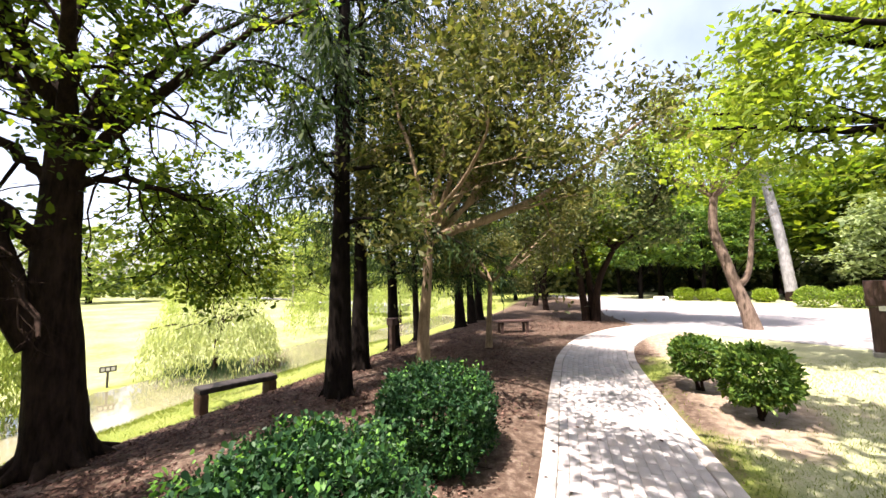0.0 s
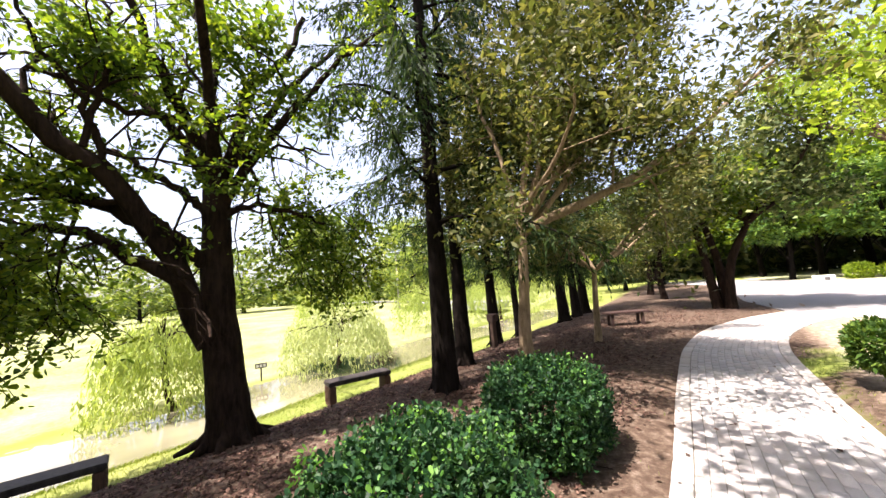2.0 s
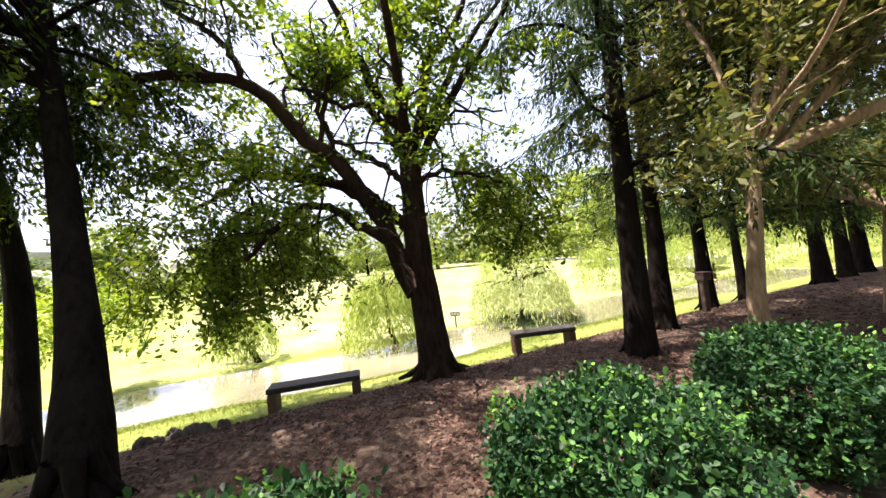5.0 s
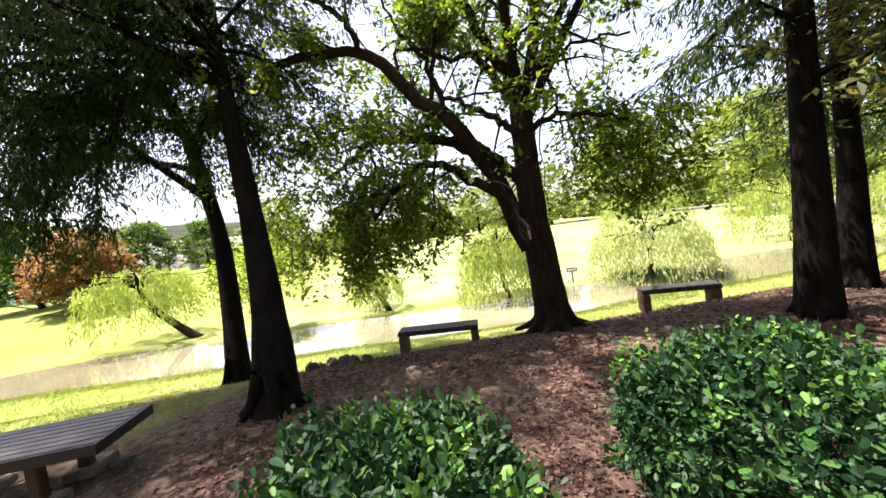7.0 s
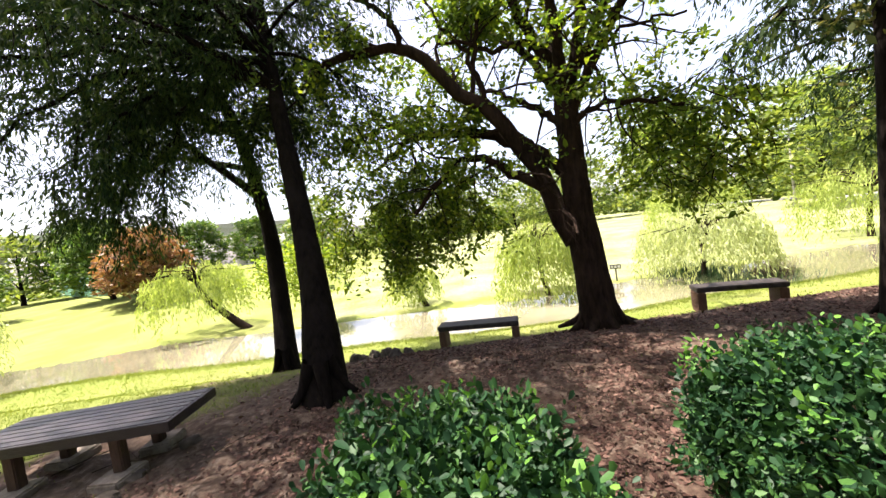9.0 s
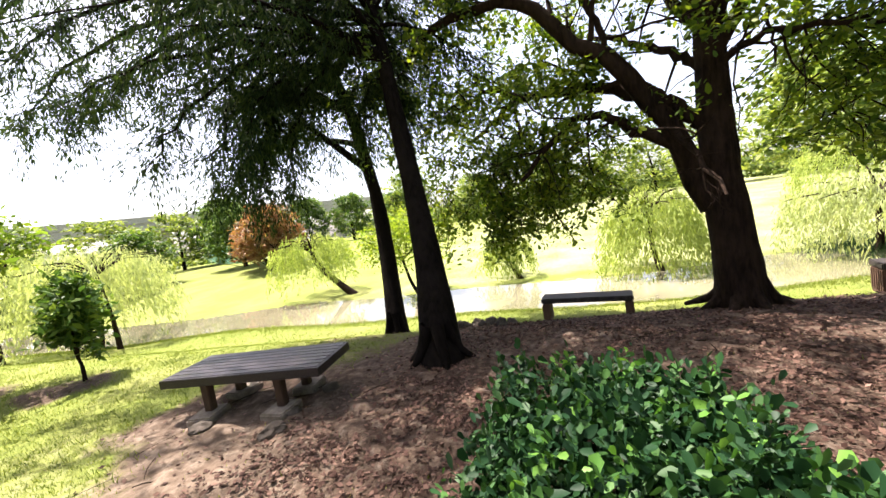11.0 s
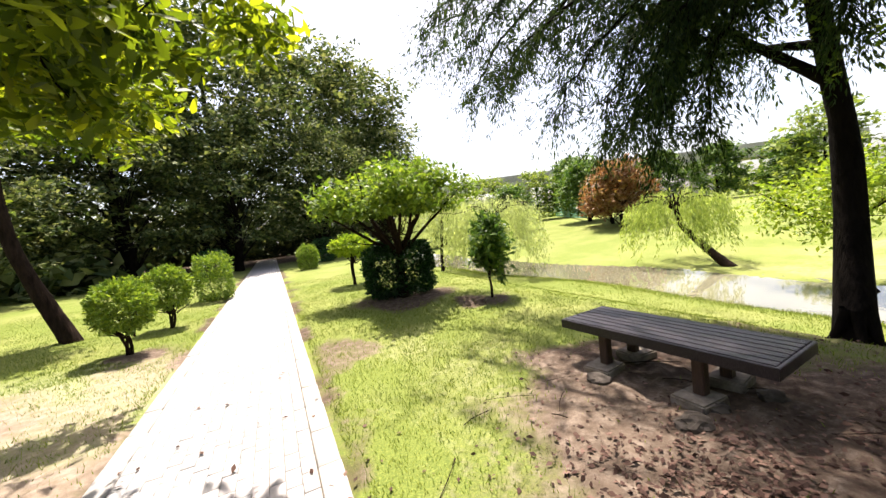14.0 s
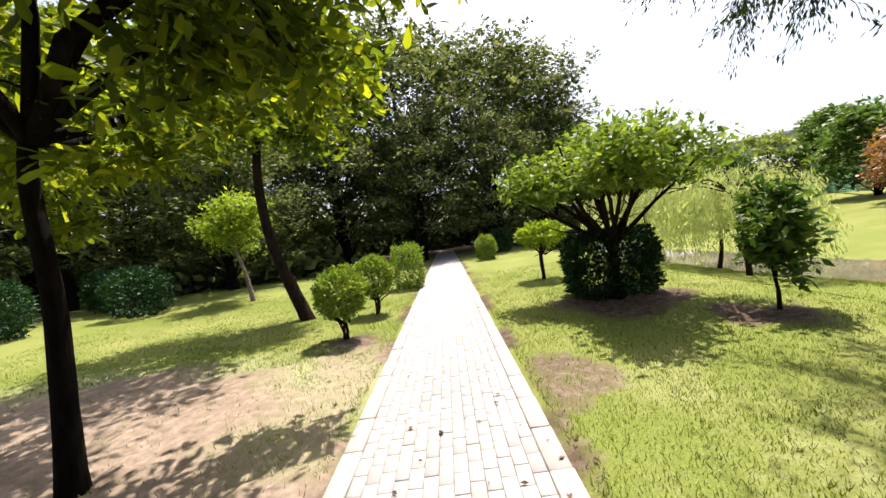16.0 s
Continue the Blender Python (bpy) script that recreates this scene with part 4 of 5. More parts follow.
garden_tree(49, [(-4.2, 26, 0), (-4.1, 26, 1.4), (-4.3, 26.2, 3.0)], 0.18, ring(5, 0.7, 0.1, 3.0, 61), "park tree with dark crown beyond the bench", (BARK_BROWN, LEAF_BROAD), (0.16, 0.5), 9, 0.36, 3, 4, 1.4)
# leaning pale tree on the corner of the drive
garden_tree(51, [(4.46, 14.93, 0), (4.28, 15.0, 0.8), (4.08, 15.05, 1.56), (3.8, 15.14, 2.74), (3.66, 15.19, 3.56), (3.75, 15.16, 4.6)], 0.21,
            [(0.08, (-1, -0.3, 0.75), 3.6), (0.08, (0.2, -0.8, 0.9), 3.6), (0.07, (-0.6, 0.6, 1.1), 3.6), (0.07, (0.9, 0.2, 1.0), 3.6), (0.06, (-0.2, -0.2, 1.5), 4.2), (0.06, (-0.7, 0, 1.2), 4.2), (0.06, (0.5, 0.1, 1.6), 4.2)],
            "leaning knobbly brown-mottled tree with lime leaves", (BARK_MOTTLED, LEAF_LIME), (0.14, 0.45), 10, 0.32, 3, 4, 1.3, floor=4.7, forks=[(0.11, [(4.15, 15.03, 1.35), (4.46, 14.95, 1.9), (4.61, 14.9, 3.0), (4.77, 14.85, 4.4)])])
# tree that overhangs the lawn by the drive
garden_tree(53, [(7.4, 7.0, 0), (7.1, 7.1, 1.7), (6.6, 7.3, 3.3)], 0.22,
            [(0.13, (-1, 0.25, 0.5), 5.0), (0.11, (-0.8, 0.7, 0.6), 5.4), (0.1, (-0.5, -0.7, 0.9), 3.6), (0.1, (0.5, 0.6, 0.9), 3.4), (0.11, (-0.9, 0.3, 0.95), 5.2), (0.1, (-0.3, 1, 0.7), 4.8), (0.1, (-0.7, 0.2, 1.5), 5.0), (0.1, (-1, -0.1, 1.0), 5.0), (0.09, (-0.1, 0.3, 1.4), 4.4)],
            "broadleaf tree with dark limbs over the sunny lawn", (BARK_DARK, LEAF_LAWN_TREE), (0.16, 0.42), 6, 0.3, 3, 5, 1.45, lift=0.15, floor=3.0)


def palm(x, y, height, r):
    """A tall palm: ringed pale stem with a dark foot and a crown of arching fronds."""
    rng = np.random.default_rng(59)
    tree = thing("palm", pose(x, y, h(x, y)), "tall pale ringed palm trunk with a dark foot", "palm")
    w = Wood()
    line = smooth_line([(0, 0, -0.1), (-0.35, 0, height * 0.5), (-0.9, 0, height)], 60)
    u = np.linspace(0, 1, 60)
    w.tube(line[4:], (r * (1 - 0.25 * u) * (1 + 0.03 * (np.arange(60) % 2)))[4:], 14, 0.015, rng)
    part_mesh("trunk", w.mesh("trunk", BARK_PALM), tree)
    w = Wood()
    w.tube(line[:6], r * np.array([1.35, 1.2, 1.12, 1.07, 1.05, 1.02]), 14, 0.05, rng)
    part_mesh("foot", w.mesh("foot", BARK_BROWN), tree, "dark fibrous foot")
    for k in range(14):
        a = k * 2.4
        rib = bough(rng, line[-1], np.array([math.cos(a), math.sin(a), 0.9]) / 1.35, 2.6, 9, 0.06, -1.6)
        w = Wood()
        w.tube(rib, np.linspace(0.03, 0.006, 10), 5)
        frond = part_mesh("frond", w.mesh("frond", BARK_TAN), tree)
        q = np.repeat(rib[2:], 16, 0) + rng.standard_normal((128, 3)) * 0.03
        part_mesh("frond_blade", leaf_mesh("frond_blade", rng, q, 0.5, LEAF_BROAD, 0.09, 0.35), frond)


palm(12.1, 31.5, 9.0, 0.34)
# big-leaved tree overhanging the path's end of the walk
garden_tree(54, [(2.85, -5.4, 0), (2.78, -5.4, 0.7), (2.72, -5.4, 1.4), (2.76, -5.42, 2.3), (2.74, -5.45, 2.7)], 0.085,
            [(0.055, (-1, 0.42, 0.34), 4.2), (0.05, (-0.8, -0.7, 0.35), 3.0), (0.05, (-0.6, 0.9, 0.4), 2.6), (0.05, (0.7, -0.5, 0.3), 2.8), (0.05, (0.2, 0.9, 0.7), 2.4), (0.05, (0.1, -0.9, 0.25), 2.8), (0.045, (-0.6, 0.1, 0.9), 2.6), (0.045, (0.2, -0.4, 1), 2.4), (0.05, (-1, 0.62, 0.42), 3.9), (0.045, (-1, 0.25, 0.4), 3.4), (0.045, (-0.8, 0.9, 0.55), 3.2), (0.045, (-1, -0.1, 0.6), 3.2)],
            "slim dark tree with large whorled glossy leaves", (BARK_DARK, leaf_material("leaf_large", (0.02, 0.04, 0.007), (0.095, 0.138, 0.014), (0.32, 0.36, 0.03), 0.62, (1.5, 1.45, 0.45))), (0.14, 0.36), 7, 0.13, 3, 4, 1.05, lift=-0.05, droop=0.45, floor=2.0, rounded=True)
# unseen tree, added to cast shade on the path from its landward side
garden_tree(58, [(4.3, -0.9, 0), (4.1, -0.8, 1.8), (3.6, -0.5, 3.4), (2.9, 0.2, 4.6)], 0.2,
            [(0.1, (-1, 0.6, 0.3), 4.2), (0.1, (-0.6, 1, 0.3), 4.4), (0.1, (-1, -0.2, 0.4), 4.0), (0.09, (0.2, 1, 0.5), 3.6), (0.09, (-0.8, 0.2, 0.8), 3.0)],
            "unseen broadleaf tree added so that its crown shades the path", (BARK_BROWN, LEAF_BROAD), (0.17, 0.45), 14, 0.36, 3, 4, 1.5, lift=0.15, floor=4.4)
garden_tree(55, [(3.15, -10.9, 0), (3.5, -10.9, 1.0), (3.75, -10.9, 2.0), (3.82, -10.9, 3.2), (3.7, -10.9, 4.2)], 0.14,
            ring(6, 0.5, 0.06, 2.4, 65), "leaning brown-barked tree on the lawn beside clipped bushes", (BARK_BROWN, LEAF_BROAD), (0.15, 0.42), 9, 0.26, 3, 4, 1.0)
garden_tree(56, [(6.6, -14.9, 0), (6.75, -14.9, 1.0), (7.0, -14.9, 2.0)], 0.08,
            ring(5, 0.8, 0.045, 1.3, 66), "young pale-stemmed tree with lime crown on the lawn", (BARK_PALE, LEAF_LIME), (0.14, 0.45), 9, 0.22, 2, 5, 0.8, squash=0.5)
# flat-topped shrub tree above a square hedge
top_tree = garden_tree(57, [(-3.15, -9.25, 0), (-3.15, -9.25, 0.5), (-3.15, -9.22, 1.0)], 0.14,
            [(0.05, (math.cos(k * 0.449), math.sin(k * 0.449), (0.85, 1.25, 2.2, 1.0)[k % 4]), (2.2, 2.15, 2.0, 2.15)[k % 4]) for k in range(14)] + [(0.05, (0.05, 0, 1), 1.9)], "flat-topped shrub tree rising from a square hedge", (BARK_BROWN, LEAF_HEDGE_LIGHT), (0.11, 0.5), 9, 0.2, 3, 4, 0.62, lift=0.05, squash=0.55, floor=1.9)


# ---------------- willows ----------------
def willow(seed, trunk, r, crown, label, strands=120, drop=1.6, mat=LEAF_WILLOW):
    rng = np.random.default_rng(seed)
    x, y = trunk[0][:2]
    z = h(x, y)
    tree = thing("willow", pose(x, y, z), label, "tree", "willows by the stream")
    w = Wood()
    pts = [(a - x, b - y, c if i else -0.1) for i, (a, b, c) in enumerate(trunk)]
    trunk_tube(rng, w, pts, r, r * 0.6, 12, 1.3, 9)
    top = np.array(pts[-1], float)
    pos, ax = [], []
    cr, ch = crown
    for s in range(int(strands * 1.5)):
        a = rng.random() * 2 * math.pi
        rr = cr * math.sqrt(rng.random())
        p = top + np.array([math.cos(a) * rr, math.sin(a) * rr, ch * (1 - (rr / cr) ** 2 * 0.6) * (0.6 + 0.5 * rng.random())])
        if s % 9 == 0:
            bw = Wood()
            arch = smooth_line([top, (top + p) / 2 + (0, 0, ch * 0.25), p], 6)
            bw.tube(arch, np.linspace(r * 0.3, 0.01, 6), 5)
            part_mesh("bough", bw.mesh("bough", BARK_BROWN), tree)
        ln = min(drop * (0.5 + 0.7 * rng.random()), p[2] - 0.1)
        out = np.array([math.cos(a), math.sin(a), 0]) * 0.25
        u = rng.random((46, 1))
        pos.append(p + out * u * ln - np.array([0, 0, 1]) * u * ln + rng.standard_normal((46, 3)) * 0.06)
        ax.append(np.repeat(np.array([[out[0], out[1], -1.0]]), 46, 0))
    part_mesh("trunk", w.mesh("trunk", BARK_BROWN), tree)
    part_mesh("crown", leaf_mesh("crown", rng, np.concatenate(pos), 0.13, mat, 0.22, 0.4, 0, 0.3, np.concatenate(ax)), tree)
    return tree


willow(71, [(-13.3, -7.5, 0), (-13.3, -8.2, 0.55), (-13.3, -8.9, 1.3), (-13.3, -9.1, 1.9)], 0.14, (1.5, 0.8), "leaning weeping willow on the far bank", 130, 1.6)
willow(72, [(-11.5, 2.95, 0), (-11.55, 2.8, 0.6), (-11.55, 2.75, 1.5)], 0.09, (1.15, 0.9), "small yellow-green weeping willow at the water's edge", 170, 2.0, LEAF_WILLOW)
willow(73, [(-11.2, 7.5, 0), (-11.2, 7.6, 0.5), (-11.2, 7.6, 1.3)], 0.09, (1.65, 1.0), "broad low pale willow on a reedy islet", 160, 1.3, LEAF_WILLOW_PALE)
willow(74, [(-12.6, -0.95, 0), (-12.6, -1.2, 0.5), (-12.7, -1.4, 1.0)], 0.1, (0.8, 0.6), "stunted willow by the far bank", 50, 1.1)
willow(75, [(-7.2, -15.6, 0), (-7.2, -15.5, 0.9), (-7.3, -15.3, 2.5)], 0.08, (1.9, 0.9), "pale weeping willow near the stream", 140, 2.0, LEAF_WILLOW_PALE)
willow(76, [(-8.0, -12.2, 0), (-8.05, -12.3, 0.8), (-8.1, -12.6, 2.2)], 0.07, (1.6, 0.8), "slender pale willow near the stream", 120, 1.9, LEAF_WILLOW_PALE)
willow(77, [(-9.0, -14.6, 0), (-9.1, -14.5, 0.8), (-9.2, -14.6, 2.4)], 0.07, (1.8, 0.9), "pale willow with thin stems near the stream", 120, 2.0, LEAF_WILLOW_PALE)
willow(78, [(-13.5, 15.5, 0), (-13.5, 15.5, 0.8), (-13.4, 15.5, 1.8)], 0.1, (2.1, 1.0), "weeping willow on the sunlit lawn", 130, 2.2)
willow(79, [(-12.0, 20.5, 0), (-12.0, 20.5, 0.8), (-12.0, 20.5, 1.8)], 0.1, (2.2, 1.0), "weeping willow further along the lawn", 130, 2.2)
willow(80, [(-18.5, 12.5, 0), (-18.5, 12.6, 0.8), (-18.5, 12.6, 1.9)], 0.1, (2.0, 1.1), "tall weeping willow across the stream", 120, 2.2)
willow(81, [(-10.5, 28, 0), (-10.5, 28, 0.9), (-10.5, 28, 2.0)], 0.1, (2.4, 1.1), "distant weeping willow on the lawn", 120, 2.3)
garden_tree(82, [(-11.3, -3.9, 0), (-11.5, -4.4, 0.6), (-11.7, -4.7, 1.5)], 0.07, ring(5, 0.8, 0.04, 1.3, 70), "young yellow-green tree by the far bank", (BARK_DARK, LEAF_LIME), (0.11, 0.45), 9, 0.22, 2, 5, 0.8)


# ---------------- clipped bushes ----------------
def bush(seed, at, size, label, material, leaf=0.045, count=9000, power=3.0, stem=0.0, stem_r=0.03, group="", rough=0.05, aspect=0.55, bloom=None, rounded=False, sprig=0.0):
    """A clipped bush: twigs inside a shell of leaves on a rounded block; power sets how square it is."""
    rng = np.random.default_rng(seed)
    x, y = at
    b = thing("bush", pose(x, y, h(x, y)), label, "bush", group)
    sx, sy, sz = size[0] / 2, size[1] / 2, size[2] / 2
    w = Wood()
    cz = stem + sz
    for s in range(14 if stem == 0 else 9):
        d = rng.standard_normal(3) * np.array([1, 1, 0.4])
        d[2] = abs(d[2]) + 0.5
        d /= np.linalg.norm(d)
        foot = np.array([rng.normal(0, 0.05), rng.normal(0, 0.05), -0.05 if stem == 0 else stem * 0.7])
        reach = 1.0 / np.max(np.abs(d) / np.array([sx, sy, sz * 1.9])) * 0.85
        w.tube(bough(rng, foot, d, reach, 5, 0.3, 0.2), np.linspace(stem_r * 0.6, 0.005, 6), 5)
    if stem:
        for k in range(3):
            w.tube(smooth_line([(rng.normal(0, 0.03), rng.normal(0, 0.03), -0.06), (rng.normal(0, 0.04), rng.normal(0, 0.04), stem * 0.6), (rng.normal(0, 0.08), rng.normal(0, 0.08), stem + sz * 0.7)], 7), np.linspace(stem_r, stem_r * 0.5, 7), 6)
    part_mesh("woody_frame", w.mesh("woody_frame", BARK_BROWN), b)
    d = rng.standard_normal((count, 3))
    k = (np.abs(d) ** power).sum(1) ** (1 / power)
    d = d / k[:, None]
    lump = np.array([noise.noise(Vector(v) * 2.3 + Vector((seed, 0, 0))) for v in d[:, :]])
    curl = np.array([noise.noise(Vector(v) * 7.0 + Vector((0, seed, 0))) for v in d[:, :]])
    depth = 1 - np.abs(rng.standard_normal(count)) * 0.13 + rough * lump * 2.0 + 0.13 * curl
    pos = d * depth[:, None] * np.array([sx, sy, sz]) + np.array([0, 0, cz])
    pos = pos[pos[:, 2] > (0.02 if stem == 0 else stem * 0.8)]
    axis = (pos - np.array([0, 0, cz])) / np.array([sx, sy, sz]) * 0.6
    if sprig:
        # leaves stand in pairs along short shoots that point up and outwards
        m = 9
        keep = rng.random(len(pos)) < 1.0 / m
        root, way = pos[keep], axis[keep] + np.array([0, 0, 0.55]) + 0.35 * rng.standard_normal((int(keep.sum()), 3))
        way /= np.linalg.norm(way, axis=1)[:, None] + 1e-9
        turn = np.cross(way, rng.standard_normal(way.shape))
        turn /= np.linalg.norm(turn, axis=1)[:, None] + 1e-9
        ln = sprig * (0.6 + 0.7 * rng.random(len(root)))[:, None]
        pos = np.concatenate([root + way * ln * (k / (m - 1) - 0.55) for k in range(m)])
        axis = np.concatenate([way * (0.45 if k < m - 1 else 1.6) + turn * (1.3 if k % 2 else -1.3) * (k < m - 1) for k in range(m)])
        ok = pos[:, 2] > 0.02
        pos, axis = pos[ok], axis[ok]
    part_mesh("foliage", leaf_mesh("foliage", rng, pos, leaf, material, aspect, -0.1, 0.0, 0.42, axis, rounded), b)
    if bloom:
        # young shoots standing out of the clipped top
        shoots = rng.random((bloom, 3)) * np.array([2 * sx, 2 * sy, 0]) * 0.85 - np.array([sx, sy, 0]) * 0.85
        for sx0, sy0, _ in shoots:
            q = np.tile(np.array([[sx0, sy0, cz + sz * 0.93 - 0.12 * (abs(sx0 / sx) ** 3 + abs(sy0 / sy) ** 3)]]), (11, 1))
            q[:, 2] += np.linspace(-0.05, 0.1, 11)
            q += rng.standard_normal(q.shape) * 0.02
            part_mesh("shoot", leaf_mesh("shoot", rng, q, leaf * 0.95, LEAF_SHOOT, 0.55, -0.3, rounded=True), b)
    return b


bush(101, (-1.8, -0.25), (1.2, 1.12, 0.82), "low rounded hedge bush with glossy dark green leaves", LEAF_HEDGE, 0.041, 24000, 3.6, sprig=0.16, bloom=26, rounded=True, aspect=0.52, group="hedge bushes by the path", rough=0.12)
bush(102, (-1.98, 1.6), (1.25, 1.3, 0.84), "rounded hedge bush with glossy leaves and bright new shoots", LEAF_HEDGE, 0.035, 30000, 2.9, sprig=0.13, bloom=40, rounded=True, aspect=0.55, group="hedge bushes by the path", rough=0.12)
bush(103, (-1.93, 3.4), (1.1, 1.15, 0.86), "dense clipped round bush with small dark leaves beside the path", LEAF_HEDGE, 0.032, 27000, 3.2, sprig=0.1, bloom=18, rounded=True, aspect=0.6, group="hedge bushes by the path")
bush(104, (1.05, 6.75), (0.66, 0.7, 0.55), "clipped bush on short stems on dry lawn", LEAF_HEDGE_MID, 0.05, 6500, 2.8, 0.25, rough=0.12, group="bushes on the dry lawn")
bush(105, (1.42, 5.65), (0.7, 0.75, 0.66), "sunlit clipped bush on a short stem", LEAF_HEDGE_MID, 0.055, 6500, 2.8, 0.2, rough=0.14, group="bushes on the dry lawn")
bush(106, (1.7, -8.85), (0.78, 0.8, 0.78), "round clipped bush on bare stems beside the path", LEAF_HEDGE_LIGHT, 0.05, 6500, 2.6, 0.42, rough=0.13, group="topiary along the path")
bush(107, (1.5, -10.75), (0.75, 0.75, 0.85), "round clipped bush on a thin stem beside the path", LEAF_HEDGE_LIGHT, 0.05, 6500, 2.6, 0.45, rough=0.13, group="topiary along the path")
bush(108, (1.15, -14.5), (0.95, 1.1, 1.4), "tall clipped cylinder bush beside the path", LEAF_HEDGE_LIGHT, 0.06, 6500, 4.0, rough=0.13, group="topiary along the path")
bush(109, (-2.2, -21.3), (1.0, 1.0, 1.25), "clipped egg-shaped bush by the shady end of the path", LEAF_HEDGE_LIGHT, 0.07, 4500, 2.6, rough=0.13, group="topiary along the path")
bush(110, (2.7, -12.8), (0.5, 0.5, 0.7), "small clipped bush on the lawn", LEAF_HEDGE_LIGHT, 0.05, 3500, 2.6, 0.35, rough=0.13, group="topiary along the path")
bush(111, (-3.25, -9.65), (1.55, 1.2, 1.2), "square clipped hedge round the foot of the shrub tree", LEAF_HEDGE, 0.06, 19000, 5.0, rough=0.05)
garden_tree(112, [(-4.4, -7.45, 0), (-4.41, -7.45, 0.2), (-4.38, -7.44, 0.4)], 0.03,
            [(0.018, (0.13 * math.cos(k * 0.9), 0.13 * math.sin(k * 0.9), 1), (0.85, 1.2, 1.0, 1.3)[k % 4]) for k in range(8)], "upright leafy shrub on a short stem", (BARK_BROWN, LEAF_HEDGE_MID), (0.12, 0.42), 13, 0.09, 1, 7, 0.32, lift=0.3, floor=0.3, name="shrub")
bush(113, (-2.75, -12.5), (1.15, 1.15, 0.55), "small yellow-green tree clipped to a flat dome", LEAF_LIME, 0.09, 3200, 2.0, 0.95, 0.035, rough=0.25)
for k, (bx, by, s) in enumerate(((6.1, 32.6, 1.3), (7.4, 32.2, 1.2), (8.6, 31.4, 1.2), (10.2, 30.4, 1.2), (10.6, 25.6, 1.5), (12.2, 25.4, 1.5))):
    bush(120 + k, (bx, by), (s, s, s * 0.72), "round bush at the edge of the drive", LEAF_LIME if k < 4 else LEAF_HEDGE_LIGHT, 0.1, 2200, 2.4, group="bushes along the drive")
for k, (bx, by) in enumerate(((11.4, -11.5), (12.6, -12.4), (9.5, -13.8), (10.8, -15.0), (12.2, -15.8), (-3.6, -25.5), (2.4, -24.5))):
    bush(130 + k, (bx, by), (1.5, 1.5, 1.5), "clipped dark bush in the shade at the lawn's edge", LEAF_HEDGE, 0.09, 3000, 3.0, group="bushes at the lawn's edge")


# ---------------- woods and distance ----------------
def layered_tree(seed, height, spread, r, leafm, label, leaf=0.3, per=16, name="tree", clear=0.25, tiers=6, group="", bark=BARK_DARK):
    """A large park tree with layered crown, built at the origin."""
    rng = np.random.default_rng(seed)
    tree = thing(name, pose(0, 0, 0), label, "tree", group)
    w = Wood()
    line = trunk_tube(rng, w, [(0, 0, -0.3), (rng.normal(0, 0.15), rng.normal(0, 0.15), height * 0.4), (rng.normal(0, 0.3), rng.normal(0, 0.3), height * 0.8)], r, r * 0.2, 14, 1.4, 9)
    tips, sig = [], []
    pads = tiers * 9
    for k in range(pads):
        v = (k + 0.5) / pads
        u = clear + (1.0 - clear) * (1 - v) ** 0.85
        rel = (u - clear) / (1 - clear)
        rad = spread * math.sqrt(max(0.04, 1 - (rel * 0.96) ** 2.2)) * (0.55 + 0.45 * rng.random()) * (0.72 + 0.28 * min(1, rel * 4))
        a = k * 2.399 + rng.normal(0, 0.3)
        c = np.array([math.cos(a) * rad, math.sin(a) * rad, u * height])
        root = line[min(int(max(0.1, u - 0.18) * 13), 11)]
        if k % 2 == 0:
            w.tube(smooth_line([root, (root + c) / 2 + (0, 0, 0.05 * height), c], 6), np.linspace(r * 0.3 * (1.15 - u), 0.015, 6), 5)
        m = 12
        p = rng.standard_normal((m, 3)) * np.array([0.17, 0.17, 0.05]) * spread
        tips.extend(c + p)
    part_mesh("trunk", w.mesh("trunk", bark), tree)
    pos = scatter(rng, tips, per, 0.06 * spread, 0.5)
    part_mesh("crown", leaf_mesh("crown", rng, pos, leaf, leafm, 0.5, 0.05, 0.55), tree)
    return tree


def stand(proto, spots, seed):
    rng = np.random.default_rng(seed)
    first = True
    for x, y, s in spots:
        m = pose(x, y, h(x, y), 0, 0, rng.uniform(0, 360)) @ Matrix.Diagonal((s, s, s * rng.uniform(0.92, 1.1), 1))
        if first:
            proto.matrix_world = m
            first = False
        else:
            c = proto.copy()
            scene.collection.objects.link(c)
            c.matrix_basis = m
            for ch in proto.children:
                cc = ch.copy()
                scene.collection.objects.link(cc)
                cc.parent = c


DEEP_A = layered_tree(201, 9.5, 4.2, 0.26, LEAF_DEEP, "dark layered park tree in the grove", 0.25, 22, clear=0.17, group="dark grove")
stand(DEEP_A, [(1.5, -28, 0.95), (-4.5, -29, 0.9), (6.5, -27, 1.0), (12, -25, 1.0), (17, -22, 1.0), (21, -16, 1.05), (10, -19.5, 0.8), (15, -17, 0.9), (-9, -33, 0.85), (24, -9, 1.0), (4, -34, 1.1), (19, -28, 1.1)], 1)
DEEP_B = layered_tree(202, 17, 6.5, 0.4, LEAF_DEEP, "tall dark tree rising over the grove", 0.36, 24, clear=0.25, group="dark grove")
stand(DEEP_B, [(2.5, -35, 1.2), (-5, -38, 1.18), (-10.5, -41, 1.1), (-13.5, -44, 0.95), (9, -35, 1.15), (17, -33, 1.1), (25, -24, 1.0), (29, -12, 1.0)], 2)
WOOD_C = layered_tree(203, 8.0, 3.8, 0.2, LEAF_BROAD, "park tree in the shady wood beyond the drive", 0.45, 7, clear=0.36, tiers=5, group="wood beyond the drive")
